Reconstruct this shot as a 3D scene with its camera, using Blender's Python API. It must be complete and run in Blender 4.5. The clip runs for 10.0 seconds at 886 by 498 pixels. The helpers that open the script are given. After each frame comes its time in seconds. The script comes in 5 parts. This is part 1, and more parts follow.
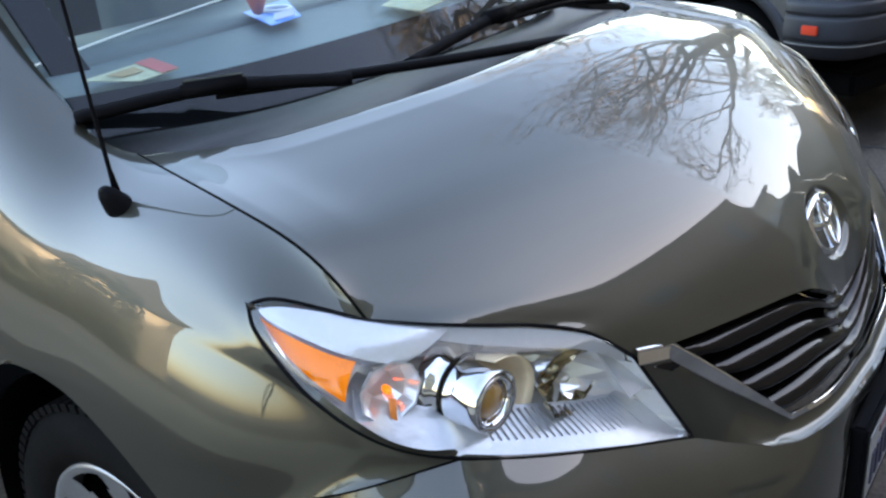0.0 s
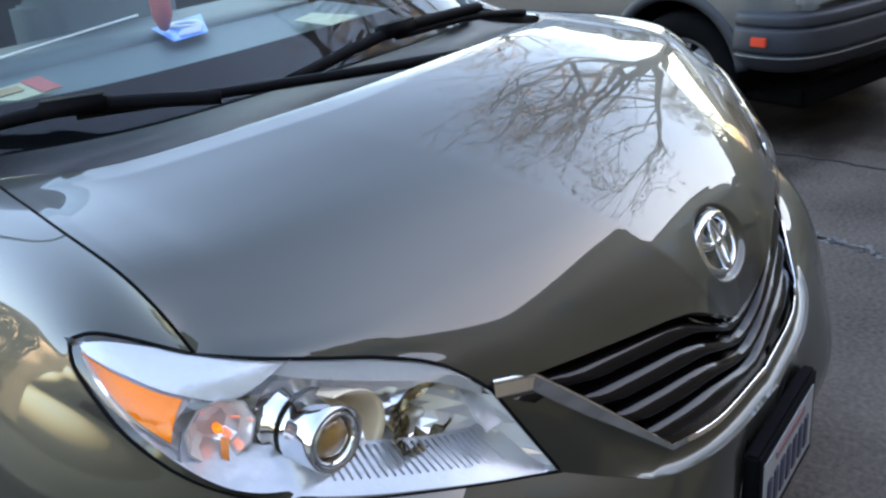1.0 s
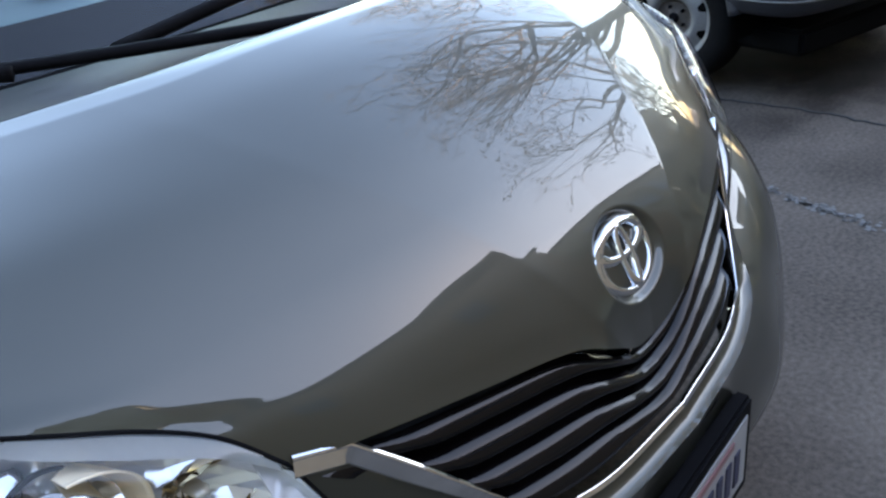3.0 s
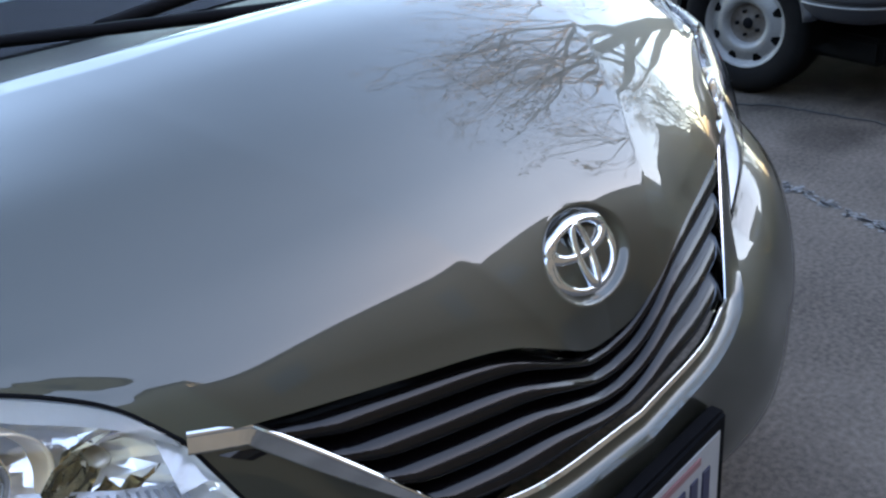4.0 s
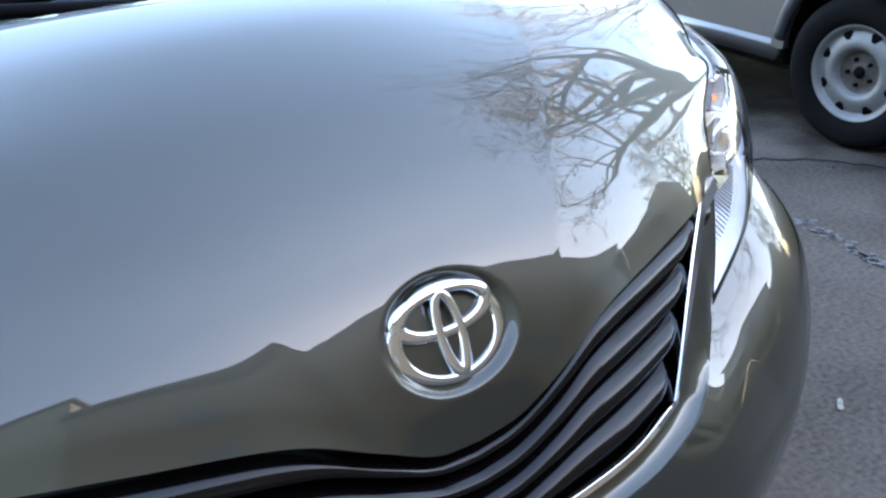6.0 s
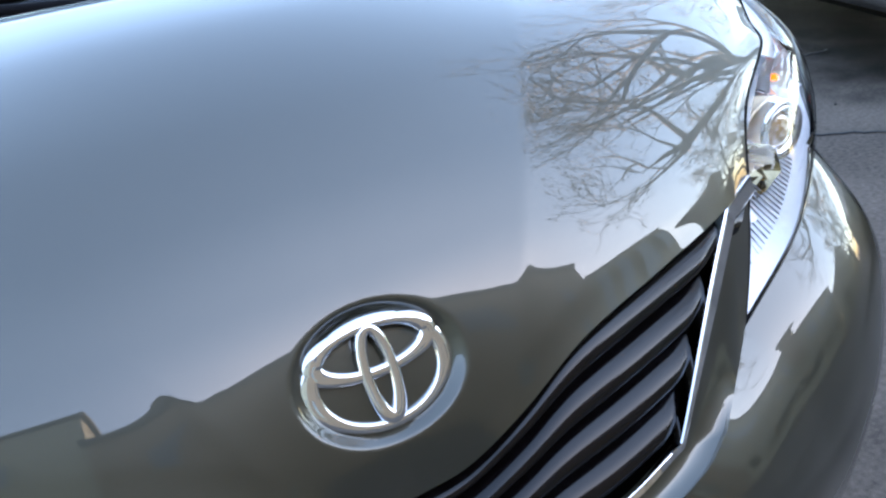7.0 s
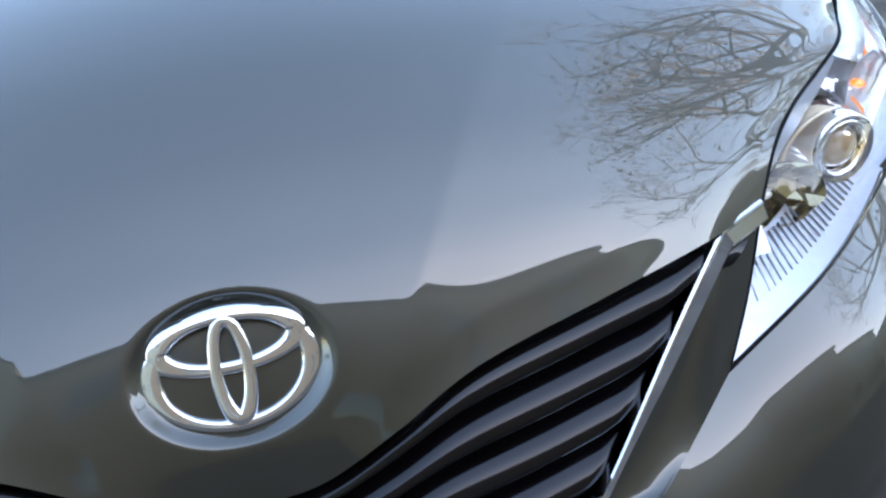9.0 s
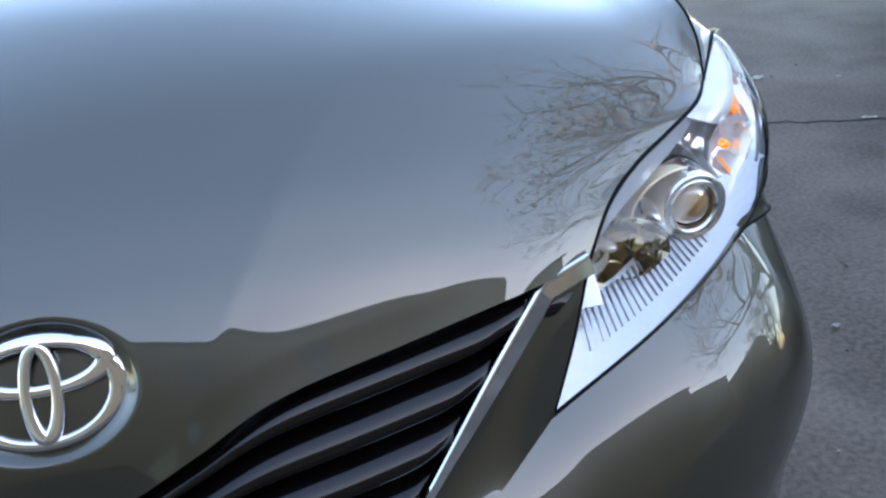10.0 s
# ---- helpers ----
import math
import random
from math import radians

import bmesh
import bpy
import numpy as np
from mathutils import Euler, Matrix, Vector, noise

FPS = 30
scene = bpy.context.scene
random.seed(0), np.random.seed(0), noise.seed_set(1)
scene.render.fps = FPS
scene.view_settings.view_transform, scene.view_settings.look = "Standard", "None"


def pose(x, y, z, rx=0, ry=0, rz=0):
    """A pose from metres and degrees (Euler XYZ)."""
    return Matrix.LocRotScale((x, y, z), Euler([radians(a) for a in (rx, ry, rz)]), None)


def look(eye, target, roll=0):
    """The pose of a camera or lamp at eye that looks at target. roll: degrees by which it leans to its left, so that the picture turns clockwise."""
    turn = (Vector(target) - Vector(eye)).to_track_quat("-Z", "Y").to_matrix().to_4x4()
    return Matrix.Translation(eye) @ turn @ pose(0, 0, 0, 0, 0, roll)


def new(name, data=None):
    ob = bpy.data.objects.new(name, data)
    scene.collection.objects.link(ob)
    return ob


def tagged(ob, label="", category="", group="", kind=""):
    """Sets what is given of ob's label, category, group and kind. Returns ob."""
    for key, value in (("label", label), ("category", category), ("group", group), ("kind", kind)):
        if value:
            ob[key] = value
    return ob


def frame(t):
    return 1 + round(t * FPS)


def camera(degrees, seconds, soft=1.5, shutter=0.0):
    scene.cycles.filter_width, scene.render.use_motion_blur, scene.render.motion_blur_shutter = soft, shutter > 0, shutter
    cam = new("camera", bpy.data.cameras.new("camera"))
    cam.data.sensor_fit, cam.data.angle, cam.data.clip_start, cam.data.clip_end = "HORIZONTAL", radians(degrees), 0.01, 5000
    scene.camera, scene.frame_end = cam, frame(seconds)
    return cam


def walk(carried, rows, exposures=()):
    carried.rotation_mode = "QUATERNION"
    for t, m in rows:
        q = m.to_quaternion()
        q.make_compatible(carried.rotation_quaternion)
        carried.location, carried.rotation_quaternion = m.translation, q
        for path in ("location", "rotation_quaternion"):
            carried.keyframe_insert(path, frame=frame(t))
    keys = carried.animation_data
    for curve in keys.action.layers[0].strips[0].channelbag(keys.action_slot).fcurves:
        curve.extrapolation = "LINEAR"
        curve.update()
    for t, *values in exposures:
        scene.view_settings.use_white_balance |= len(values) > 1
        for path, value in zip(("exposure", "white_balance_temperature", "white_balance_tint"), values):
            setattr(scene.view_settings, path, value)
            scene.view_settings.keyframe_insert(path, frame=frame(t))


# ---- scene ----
cam = camera(50.7, 10.0, soft=2.4)
PATH = [
    (0.0, pose(-1.6472, -0.2881, 1.5036, 66.49, 4.40, -54.42)),
    (0.5, pose(-1.5593, -0.3502, 1.5001, 66.97, 5.30, -54.99)),
    (1.0, pose(-1.4791, -0.4056, 1.4797, 67.20, 4.63, -55.19)),
    (1.5, pose(-1.4191, -0.4243, 1.4672, 66.43, 4.38, -55.25)),
    (2.0, pose(-1.3180, -0.4071, 1.4511, 64.85, 4.83, -55.72)),
    (2.5, pose(-1.1857, -0.4076, 1.4598, 63.42, 4.43, -54.97)),
    (4.0, pose(-0.9495, -0.5707, 1.4109, 63.86, 4.57, -47.34)),
    (4.5, pose(-0.8791, -0.6620, 1.3975, 63.97, 3.98, -41.78)),
    (5.0, pose(-0.7964, -0.6717, 1.3809, 63.84, 4.51, -40.99)),
    (5.5, pose(-0.6696, -0.6174, 1.3343, 65.84, 2.35, -40.73)),
    (7.0, pose(-0.2723, -0.6022, 1.2883, 65.02, 6.61, -29.78)),
    (7.5, pose(-0.1749, -0.6578, 1.2654, 64.85, 7.34, -26.16)),
    (8.0, pose(-0.1128, -0.7103, 1.2934, 63.97, 7.83, -21.03)),
    (8.5, pose(-0.0608, -0.6627, 1.2899, 63.80, 7.39, -17.90)),
    (9.0, pose(0.0292, -0.6082, 1.2662, 63.08, 4.69, -15.65)),
    (9.5, pose(0.1231, -0.6402, 1.2756, 65.75, 4.49, -12.28)),
    (10.0, pose(0.2316, -0.7080, 1.2861, 65.34, 3.56, -12.80)),
]
walk(cam, PATH, [(0.0, 3.67, 7450, 21), (2.5, 3.67, 7150, 21), (5.5, 4.20, 6950, 20), (8.5, 4.28, 6850, 19), (10.0, 3.92, 6950, 19)])

# ---------------------------------------------------------------- light
SUN_EL, SUN_AZ = 10.0, 156.0   # degrees above the horizon, and clockwise from +y
world = bpy.data.worlds.new("world")
scene.world = world
world.use_nodes = True
wn = world.node_tree
sky = wn.nodes.new("ShaderNodeTexSky")
sky.sky_type = "NISHITA"
sky.sun_disc = False
sky.sun_elevation, sky.sun_rotation = radians(SUN_EL), radians(SUN_AZ)
sky.air_density, sky.dust_density, sky.ozone_density = 1.0, 2.0, 1.6
wn.nodes["Background"].inputs[1].default_value = 0.15
wn.links.new(sky.outputs[0], wn.nodes["Background"].inputs[0])
sun = new("sun", bpy.data.lights.new("sun", "SUN"))
sun.data.energy, sun.data.angle, sun.data.color = 2.0, radians(2), (1.0, 0.9, 0.78)
_a, _e = radians(SUN_AZ), radians(SUN_EL)
_d = Vector((math.sin(_a) * math.cos(_e), math.cos(_a) * math.cos(_e), math.sin(_e)))
sun.matrix_world = look(_d * 50, (0, 0, 0))

# ---------------------------------------------------------------- materials
def mat(name, color, rough=0.5, metal=0.0, var=0.12, scale=8.0, bump=0.0, bscale=60.0, coat=0.0, spec=0.5, trans=0.0, emit=0.0, fine=None):
    """A Principled material with variation at two scales and fine relief."""
    m = bpy.data.materials.new(name)
    m.use_nodes = True
    n, l = m.node_tree.nodes, m.node_tree.links
    b = n["Principled BSDF"]
    b.inputs["Roughness"].default_value = rough
    b.inputs["Metallic"].default_value = metal
    b.inputs["Coat Weight"].default_value = coat
    b.inputs["Coat Roughness"].default_value = 0.02
    b.inputs["Specular IOR Level"].default_value = spec
    b.inputs["Transmission Weight"].default_value = trans
    tc = n.new("ShaderNodeTexCoord")
    big, small = n.new("ShaderNodeTexNoise"), n.new("ShaderNodeTexNoise")
    big.inputs["Scale"].default_value, small.inputs["Scale"].default_value = scale, fine or scale * 9
    big.inputs["Detail"].default_value = small.inputs["Detail"].default_value = 4
    for t in (big, small):
        l.new(tc.outputs["Object"], t.inputs["Vector"])
    mix = n.new("ShaderNodeMath")
    mix.operation = "ADD"
    l.new(big.outputs[0], mix.inputs[0])
    l.new(small.outputs[0], mix.inputs[1])
    ramp = n.new("ShaderNodeMapRange")
    ramp.inputs[1].default_value, ramp.inputs[2].default_value = 0.6, 1.4
    ramp.inputs[3].default_value, ramp.inputs[4].default_value = 1 - var, 1 + var
    l.new(mix.outputs[0], ramp.inputs[0])
    mul = n.new("ShaderNodeVectorMath")
    mul.operation = "SCALE"
    mul.inputs[0].default_value = color[:3]
    l.new(ramp.outputs[0], mul.inputs["Scale"])
    l.new(mul.outputs[0], b.inputs["Base Color"])
    if emit:
        b.inputs["Emission Color"].default_value = (*color[:3], 1)
        b.inputs["Emission Strength"].default_value = emit
    if bump:
        t = n.new("ShaderNodeTexNoise")
        t.inputs["Scale"].default_value, t.inputs["Detail"].default_value = bscale, 5
        l.new(tc.outputs["Object"], t.inputs["Vector"])
        bp = n.new("ShaderNodeBump")
        bp.inputs["Strength"].default_value, bp.inputs["Distance"].default_value = bump, 0.01
        l.new(t.outputs[0], bp.inputs["Height"])
        l.new(bp.outputs[0], b.inputs["Normal"])
    return m


def clear(name, tint=(1, 1, 1), base=0.08, rough=0.0):
    """A thin clear pane: it lets light through and mirrors more at grazing angles; base is the mirrored share face on."""
    m = bpy.data.materials.new(name)
    m.use_nodes = True
    n, l = m.node_tree.nodes, m.node_tree.links
    n.remove(n["Principled BSDF"])
    tr, gl, lw, mx = (n.new("ShaderNodeBsdfTransparent"), n.new("ShaderNodeBsdfGlossy"), n.new("ShaderNodeLayerWeight"), n.new("ShaderNodeMixShader"))
    tr.inputs[0].default_value = (*tint, 1)
    gl.inputs["Roughness"].default_value = rough
    lw.inputs[0].default_value = 0.5
    pw, share = n.new("ShaderNodeMath"), n.new("ShaderNodeMath")
    pw.operation, share.operation = "POWER", "MULTIPLY_ADD"
    pw.inputs[1].default_value = 4.5
    share.inputs[1].default_value, share.inputs[2].default_value = 1 - base, base
    l.new(lw.outputs["Facing"], pw.inputs[0])
    l.new(pw.outputs[0], share.inputs[0])
    l.new(share.outputs[0], mx.inputs[0])
    l.new(tr.outputs[0], mx.inputs[1])
    l.new(gl.outputs[0], mx.inputs[2])
    l.new(mx.outputs[0], n["Material Output"].inputs[0])
    return m


PAINT = mat("olive_paint", (0.040, 0.0380, 0.0260), 0.38, 0.6, 0.05, 3, coat=1.0, fine=900)
PAINT.node_tree.nodes["Principled BSDF"].inputs["Coat IOR"].default_value = 1.60
PAINT.node_tree.nodes["Principled BSDF"].inputs["Coat Roughness"].default_value = 0.004
CHROME = mat("chrome", (0.74, 0.74, 0.75), 0.05, 1.0, 0.03, 10)
SILVERED = mat("silvered_plastic", (0.93, 0.93, 0.935), 0.10, 0.6, 0.04, 14)
SATIN = mat("satin_silver", (0.56, 0.56, 0.57), 0.24, 0.45, 0.06, 14, 0.12, 70)
# the warm tone paints the projector's amber reflection onto a satin wall
WARM = mat("satin_amber_cast", (1.0, 0.80, 0.54), 0.34, 0.10, 0.08, 20)
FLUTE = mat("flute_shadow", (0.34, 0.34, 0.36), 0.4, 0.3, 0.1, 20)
LINEPALE = mat("pale_line", (0.85, 0.88, 0.86), 0.3, 0.2, 0.05, 20)
# dark gold in the colour paints what the chrome bowl mirrors
GOLD_REFLECT = mat("gold_reflecting_chrome", (0.36, 0.29, 0.17), 0.06, 1.0, 0.35, 45)
BULB = mat("bulb_glass", (0.8, 0.78, 0.7), 0.1, 0.3, 0.05, 30)
SLAT = mat("gloss_black", (0.003, 0.0025, 0.003), 0.11, 0.0, 0.1, 10, spec=0.30)
BLACK = mat("black_plastic", (0.006, 0.0058, 0.0065), 0.5, 0.0, 0.2, 20, 0.1, 300, spec=0.015)
COWL = mat("cowl_plastic", (0.028, 0.026, 0.028), 0.42, 0.0, 0.25, 14, 0.1, 300, spec=0.35)
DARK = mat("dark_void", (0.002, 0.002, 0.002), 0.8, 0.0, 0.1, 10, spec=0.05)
RUBBER = mat("tyre_rubber", (0.0075, 0.0072, 0.0072), 0.8, 0.0, 0.25, 18, 0.2, 160, spec=0.04)
# a faint glow is added to brighten the amber reflector, which is no lamp
AMBER = mat("amber_plastic_glow", (0.95, 0.22, 0.0), 0.4, 0.0, 0.08, 60, 0.15, 220, spec=0.06, emit=0.02)
AMBERLIT = mat("lit_amber_bulb", (1.0, 0.20, 0.0), 0.3, 0.0, 0.05, 60, emit=0.10)
REDLENS = mat("red_lens", (0.75, 0.07, 0.03), 0.25, 0.0, 0.05, 30, coat=0.5)
LENS = clear("clear_lens", (0.99, 0.995, 1.0), 0.05)
GLASS = clear("windscreen_glass", (0.84, 0.94, 0.95), 0.045)
DGLASS = mat("dark_glass", (0.02, 0.025, 0.028), 0.03, 0.0, 0.05, 3, coat=0.5)
AMBERDIM = mat("painted_amber_glint", (0.75, 0.22, 0.03), 0.3, 0.3, 0.3, 60)
# amber in this glass stands for a warm reflection in the lens
BALL = mat("projector_glass", (0.42, 0.21, 0.04), 0.02, 0.0, 0.03, 20, coat=1.0, trans=0.35)
GREY_DASH = mat("dash_plastic", (0.10, 0.135, 0.145), 0.6, 0.0, 0.08, 20, 0.15, 500)
PLATEWHITE = mat("plate_white", (0.30, 0.292, 0.285), 0.45, 0.0, 0.06, 30)
INK = mat("ink_blue", (0.03, 0.03, 0.06), 0.5, 0.0, 0.05, 30)
INKRED = mat("ink_red", (0.22, 0.10, 0.10), 0.5, 0.0, 0.05, 30)
STEEL_A = mat("alloy", (0.34, 0.34, 0.35), 0.35, 0.7, 0.08, 14)

# ---------------------------------------------------------------- building tools
def finish(name, me, material, parent=None, label="", smooth=True):
    me.update()
    if smooth:
        for p in me.polygons:
            p.use_smooth = True
    if material:
        me.materials.append(material)
    ob = new(name, me)
    if parent:
        ob.parent = parent
    if label:
        ob["label"] = label
    return ob


def raw(name, verts, faces, material, parent=None, label="", smooth=True):
    me = bpy.data.meshes.new(name)
    me.from_pydata([tuple(v) for v in verts], [], faces)
    return finish(name, me, material, parent, label, smooth)


def part(name, bm, material, parent=None, label="", smooth=False):
    me = bpy.data.meshes.new(name)
    bmesh.ops.recalc_face_normals(bm, faces=bm.faces)
    bm.to_mesh(me)
    bm.free()
    return finish(name, me, material, parent, label, smooth)


def spline(points, count):
    """Points of a smooth curve through the given ones, at even steps of its length."""
    k = np.array(points, float)
    e = np.vstack([2 * k[0] - k[1], k, 2 * k[-1] - k[-2]])
    out = []
    for s in np.linspace(0, len(k) - 1 - 1e-9, 40 * len(k)):
        i = int(s)
        u = s - i
        a, b, c, d = e[i:i + 4]
        out.append(0.5 * (2 * b + (c - a) * u + (2 * a - 5 * b + 4 * c - d) * u * u + (3 * b - a - 3 * c + d) * u ** 3))
    return even(np.array(out), count)


def even(p, count):
    d = np.concatenate([[0], np.cumsum(np.linalg.norm(np.diff(p, axis=0), axis=1))])
    return np.stack([np.interp(np.linspace(0, d[-1], count), d, p[:, i]) for i in range(p.shape[1])], 1)


def at_len(p, s):
    """The place at each share s of the polyline's length."""
    d = np.concatenate([[0], np.cumsum(np.linalg.norm(np.diff(p, axis=0), axis=1))])
    return np.stack([np.interp(np.asarray(s) * d[-1], d, p[:, i]) for i in range(3)], 1)


def coons(low, high, left, right):
    """A patch between four curves: low and high run left to right, left and right from low to high."""
    n, m = len(low), len(left)
    u, v = np.linspace(0, 1, n)[None, :, None], np.linspace(0, 1, m)[:, None, None]
    a = (1 - v) * low[None] + v * high[None] + (1 - u) * left[:, None] + u * right[:, None]
    return a - ((1 - v) * ((1 - u) * low[0] + u * low[-1]) + v * ((1 - u) * high[0] + u * high[-1]))


def normals(g):
    du, dv = np.gradient(g, axis=1), np.gradient(g, axis=0)
    n = np.cross(du, dv)
    return n / (np.linalg.norm(n, axis=2, keepdims=True) + 1e-12)


HEART = np.array((0.0, 2.2, 0.55))   # skins of the van face away from this place


def sheet(name, g, material, parent=None, label="", depth=0.012, mirror=False, away=HEART):
    """A skin from a grid of places, facing away from a place, with its rim turned in by depth."""
    m, n = g.shape[:2]
    nm = normals(g)
    c = g[m // 2, n // 2]
    flip = float(np.sum(np.sum(nm * (g - np.asarray(away)), axis=2))) < 0
    if flip:
        nm = -nm
    v = [*g.reshape(-1, 3)]
    f = [(j * n + i, j * n + i + 1, (j + 1) * n + i + 1, (j + 1) * n + i) for j in range(m - 1) for i in range(n - 1)]
    if depth:
        rim = [(0, i) for i in range(n)] + [(j, n - 1) for j in range(1, m)] + [(m - 1, i) for i in range(n - 2, -1, -1)] + [(j, 0) for j in range(m - 2, 0, -1)]
        base, k_all = len(v), len(rim)
        v += [g[j, i] - nm[j, i] * depth for j, i in rim]
        for k, (j, i) in enumerate(rim):
            k2 = (k + 1) % k_all
            f.append((rim[k2][0] * n + rim[k2][1], j * n + i, base + k, base + k2))
    if flip != mirror:
        f = [q[::-1] for q in f]
    if mirror:
        v = [(-p[0], p[1], p[2]) for p in v]
    ob = raw(name, v, f, material, parent, label)
    if depth:
        ob.data.set_sharp_from_angle(angle=radians(40))
    return ob


def tube(name, path, radius, material, parent=None, label="", sides=8, closed=False, flat=1.0, mirror=False, up=(0, 0, 1)):
    """A rod along a path; radius may vary along it; flat squeezes it along up."""
    p = np.array(path, float)
    n = len(p)
    r = np.broadcast_to(np.asarray(radius, float), (n,))
    t = np.roll(p, -1, 0) - np.roll(p, 1, 0) if closed else np.gradient(p, axis=0)
    t /= np.linalg.norm(t, axis=1, keepdims=True) + 1e-12
    a = np.cross(t, np.array(up, float))
    a /= np.linalg.norm(a, axis=1, keepdims=True) + 1e-9
    b = np.cross(a, t)
    v, f = [], []
    for i in range(n):
        for k in range(sides):
            w = 2 * math.pi * (k + 0.5) / sides
            v.append(p[i] + r[i] * (a[i] * math.cos(w) + b[i] * flat * math.sin(w)))
    for i in range(n if closed else n - 1):
        for k in range(sides):
            j, q = (i + 1) % n, (k + 1) % sides
            f.append((i * sides + k, i * sides + q, j * sides + q, j * sides + k))
    if not closed:
        f += [tuple(range(sides))[::-1], tuple((n - 1) * sides + k for k in range(sides))]
    if mirror:
        v = [(-q[0], q[1], q[2]) for q in v]
        f = [q[::-1] for q in f]
    return raw(name, v, f, material, parent, label)


def lathe(name, profile, m, material, parent=None, label="", sides=40):
    """Turns (radius, along) pairs round the z axis of the pose m."""
    v, f, n = [], [], len(profile)
    for k in range(sides):
        w = 2 * math.pi * k / sides
        for r, z in profile:
            v.append(m @ Vector((r * math.cos(w), r * math.sin(w), z)))
    for k in range(sides):
        q = (k + 1) % sides
        for i in range(n - 1):
            f.append((k * n + i, q * n + i, q * n + i + 1, k * n + i + 1))
    return raw(name, v, f, material, parent, label)


def well(name, radius, deep, m, material, parent, label=""):
    """A wheel's housing: the upper half of a drum, open below, closed at its inner end."""
    up = (m.to_3x3().inverted() @ Vector((0, 0, 1))).normalized()
    a0 = math.atan2(up.y, up.x)
    v, f, n = [], [], 24
    for k in range(n + 1):
        w = a0 + (k / n - 0.5) * math.pi * 1.06
        for h in (0.0, deep):
            v.append(m @ Vector((radius * math.cos(w), radius * math.sin(w), h)))
    f = [(2 * k, 2 * k + 2, 2 * k + 3, 2 * k + 1) for k in range(n)] + [tuple(2 * k + 1 for k in range(n + 1))]
    return raw(name, v, f, material, parent, label, False)


def box(name, lo, hi, material, parent=None, label="", bevel=0.006, segments=2, smooth=False):
    bm = bmesh.new()
    bmesh.ops.create_cube(bm, size=1)
    for q in bm.verts:
        q.co = Vector([lo[i] + (hi[i] - lo[i]) * (q.co[i] + 0.5) for i in range(3)])
    if bevel:
        bmesh.ops.bevel(bm, geom=bm.edges[:], offset=bevel, segments=segments, affect="EDGES")
    return part(name, bm, material, parent, label, smooth)


def thing(name, label, category, group="", at=(0, 0, 0)):
    ob = new(name)
    ob.location = at
    ob.empty_display_size = 0.1
    return tagged(ob, label, category, group)


def smooth01(x):
    x = np.clip(x, 0, 1)
    return x * x * (3 - 2 * x)


FLIP = np.array([-1.0, 1, 1])

# ---------------------------------------------------------------- the minivan: lines of its nose (right half, x < 0)
van = thing("minivan", "dark olive-grey metallic minivan with glossy reflecting paint, parked on asphalt", "car")
SEAM = spline([(-0.762, 1.005, 1.074), (-0.79, 0.892, 1.068), (-0.83, 0.72, 1.057), (-0.85, 0.585, 1.034), (-0.853, 0.51, 0.995), (-0.846, 0.46, 0.937)], 80)
LAMP_TOP = spline([(-0.846, 0.46, 0.937), (-0.804, 0.395, 0.927), (-0.742, 0.347, 0.908), (-0.68, 0.302, 0.889), (-0.625, 0.252, 0.863), (-0.581, 0.204, 0.816)], 60)
LAMP_IN = spline([(-0.581, 0.204, 0.816), (-0.548, 0.168, 0.735), (-0.513, 0.139, 0.66)], 40)
LAMP_LOW = spline([(-0.513, 0.139, 0.66), (-0.672, 0.203, 0.714), (-0.812, 0.300, 0.753), (-0.906, 0.387, 0.80), (-0.95, 0.47, 0.868), (-0.945, 0.562, 0.937), (-0.927, 0.594, 0.967)], 90)
LAMP_OUT = spline([(-0.927, 0.594, 0.967), (-0.905, 0.553, 0.973), (-0.846, 0.46, 0.937)], 40)
LIP = spline([(-0.581, 0.204, 0.816), (-0.475, 0.154, 0.814), (-0.351, 0.112, 0.805), (-0.216, 0.073, 0.790), (-0.13, 0.056, 0.752), (-0.06, 0.056, 0.715), (0, 0.058, 0.705)], 120)
REAR = spline([(-0.762, 1.005, 1.074), (-0.70, 0.898, 1.083), (-0.62, 0.80, 1.099), (-0.38, 0.665, 1.130), (-0.18, 0.632, 1.140), (0, 0.625, 1.142)], 120)
KNEE, VERTEX = np.array((-0.521, 0.179, 0.804)), np.array((-0.324, 0.054, 0.614))
CHROME_LOW = spline([VERTEX, (-0.2, 0.025, 0.600), (0, 0.012, 0.594)], 60)
SPINE = spline([(0, 0.632, 1.140), (0, 0.56, 1.134), (0, 0.45, 1.103), (0, 0.325, 1.040), (0, 0.228, 0.968), (0, 0.158, 0.900), (0, 0.120, 0.856),
                (0, 0.0915, 0.815), (0, 0.072, 0.778), (0, 0.058, 0.742), (0, 0.047, 0.70), (0, 0.040, 0.66)], 400)
s_all = np.linspace(0, 1, 400)


PB, PD = 2.2, 2.1   # how fast a section sweeps back and falls away towards the side
# bonnet: cross sections swept along the spine and cut along its edges
flank = np.vstack([SEAM, LAMP_TOP[1:]])
vv = np.concatenate([np.linspace(0, 0.62, 90)[:-1], np.linspace(0.62, 1, 130)])
uu = np.concatenate([np.linspace(0, 0.2, 50)[:-1], np.linspace(0.2, 0.90, 60)[:-1], np.linspace(0.90, 1, 24)])
edge = at_len(flank, vv)
s_edge = 0.76 * vv
ey, ez = np.interp(s_edge, s_all, SPINE[:, 1]), np.interp(s_edge, s_all, SPINE[:, 2])
wide_ = -edge[:, 0]


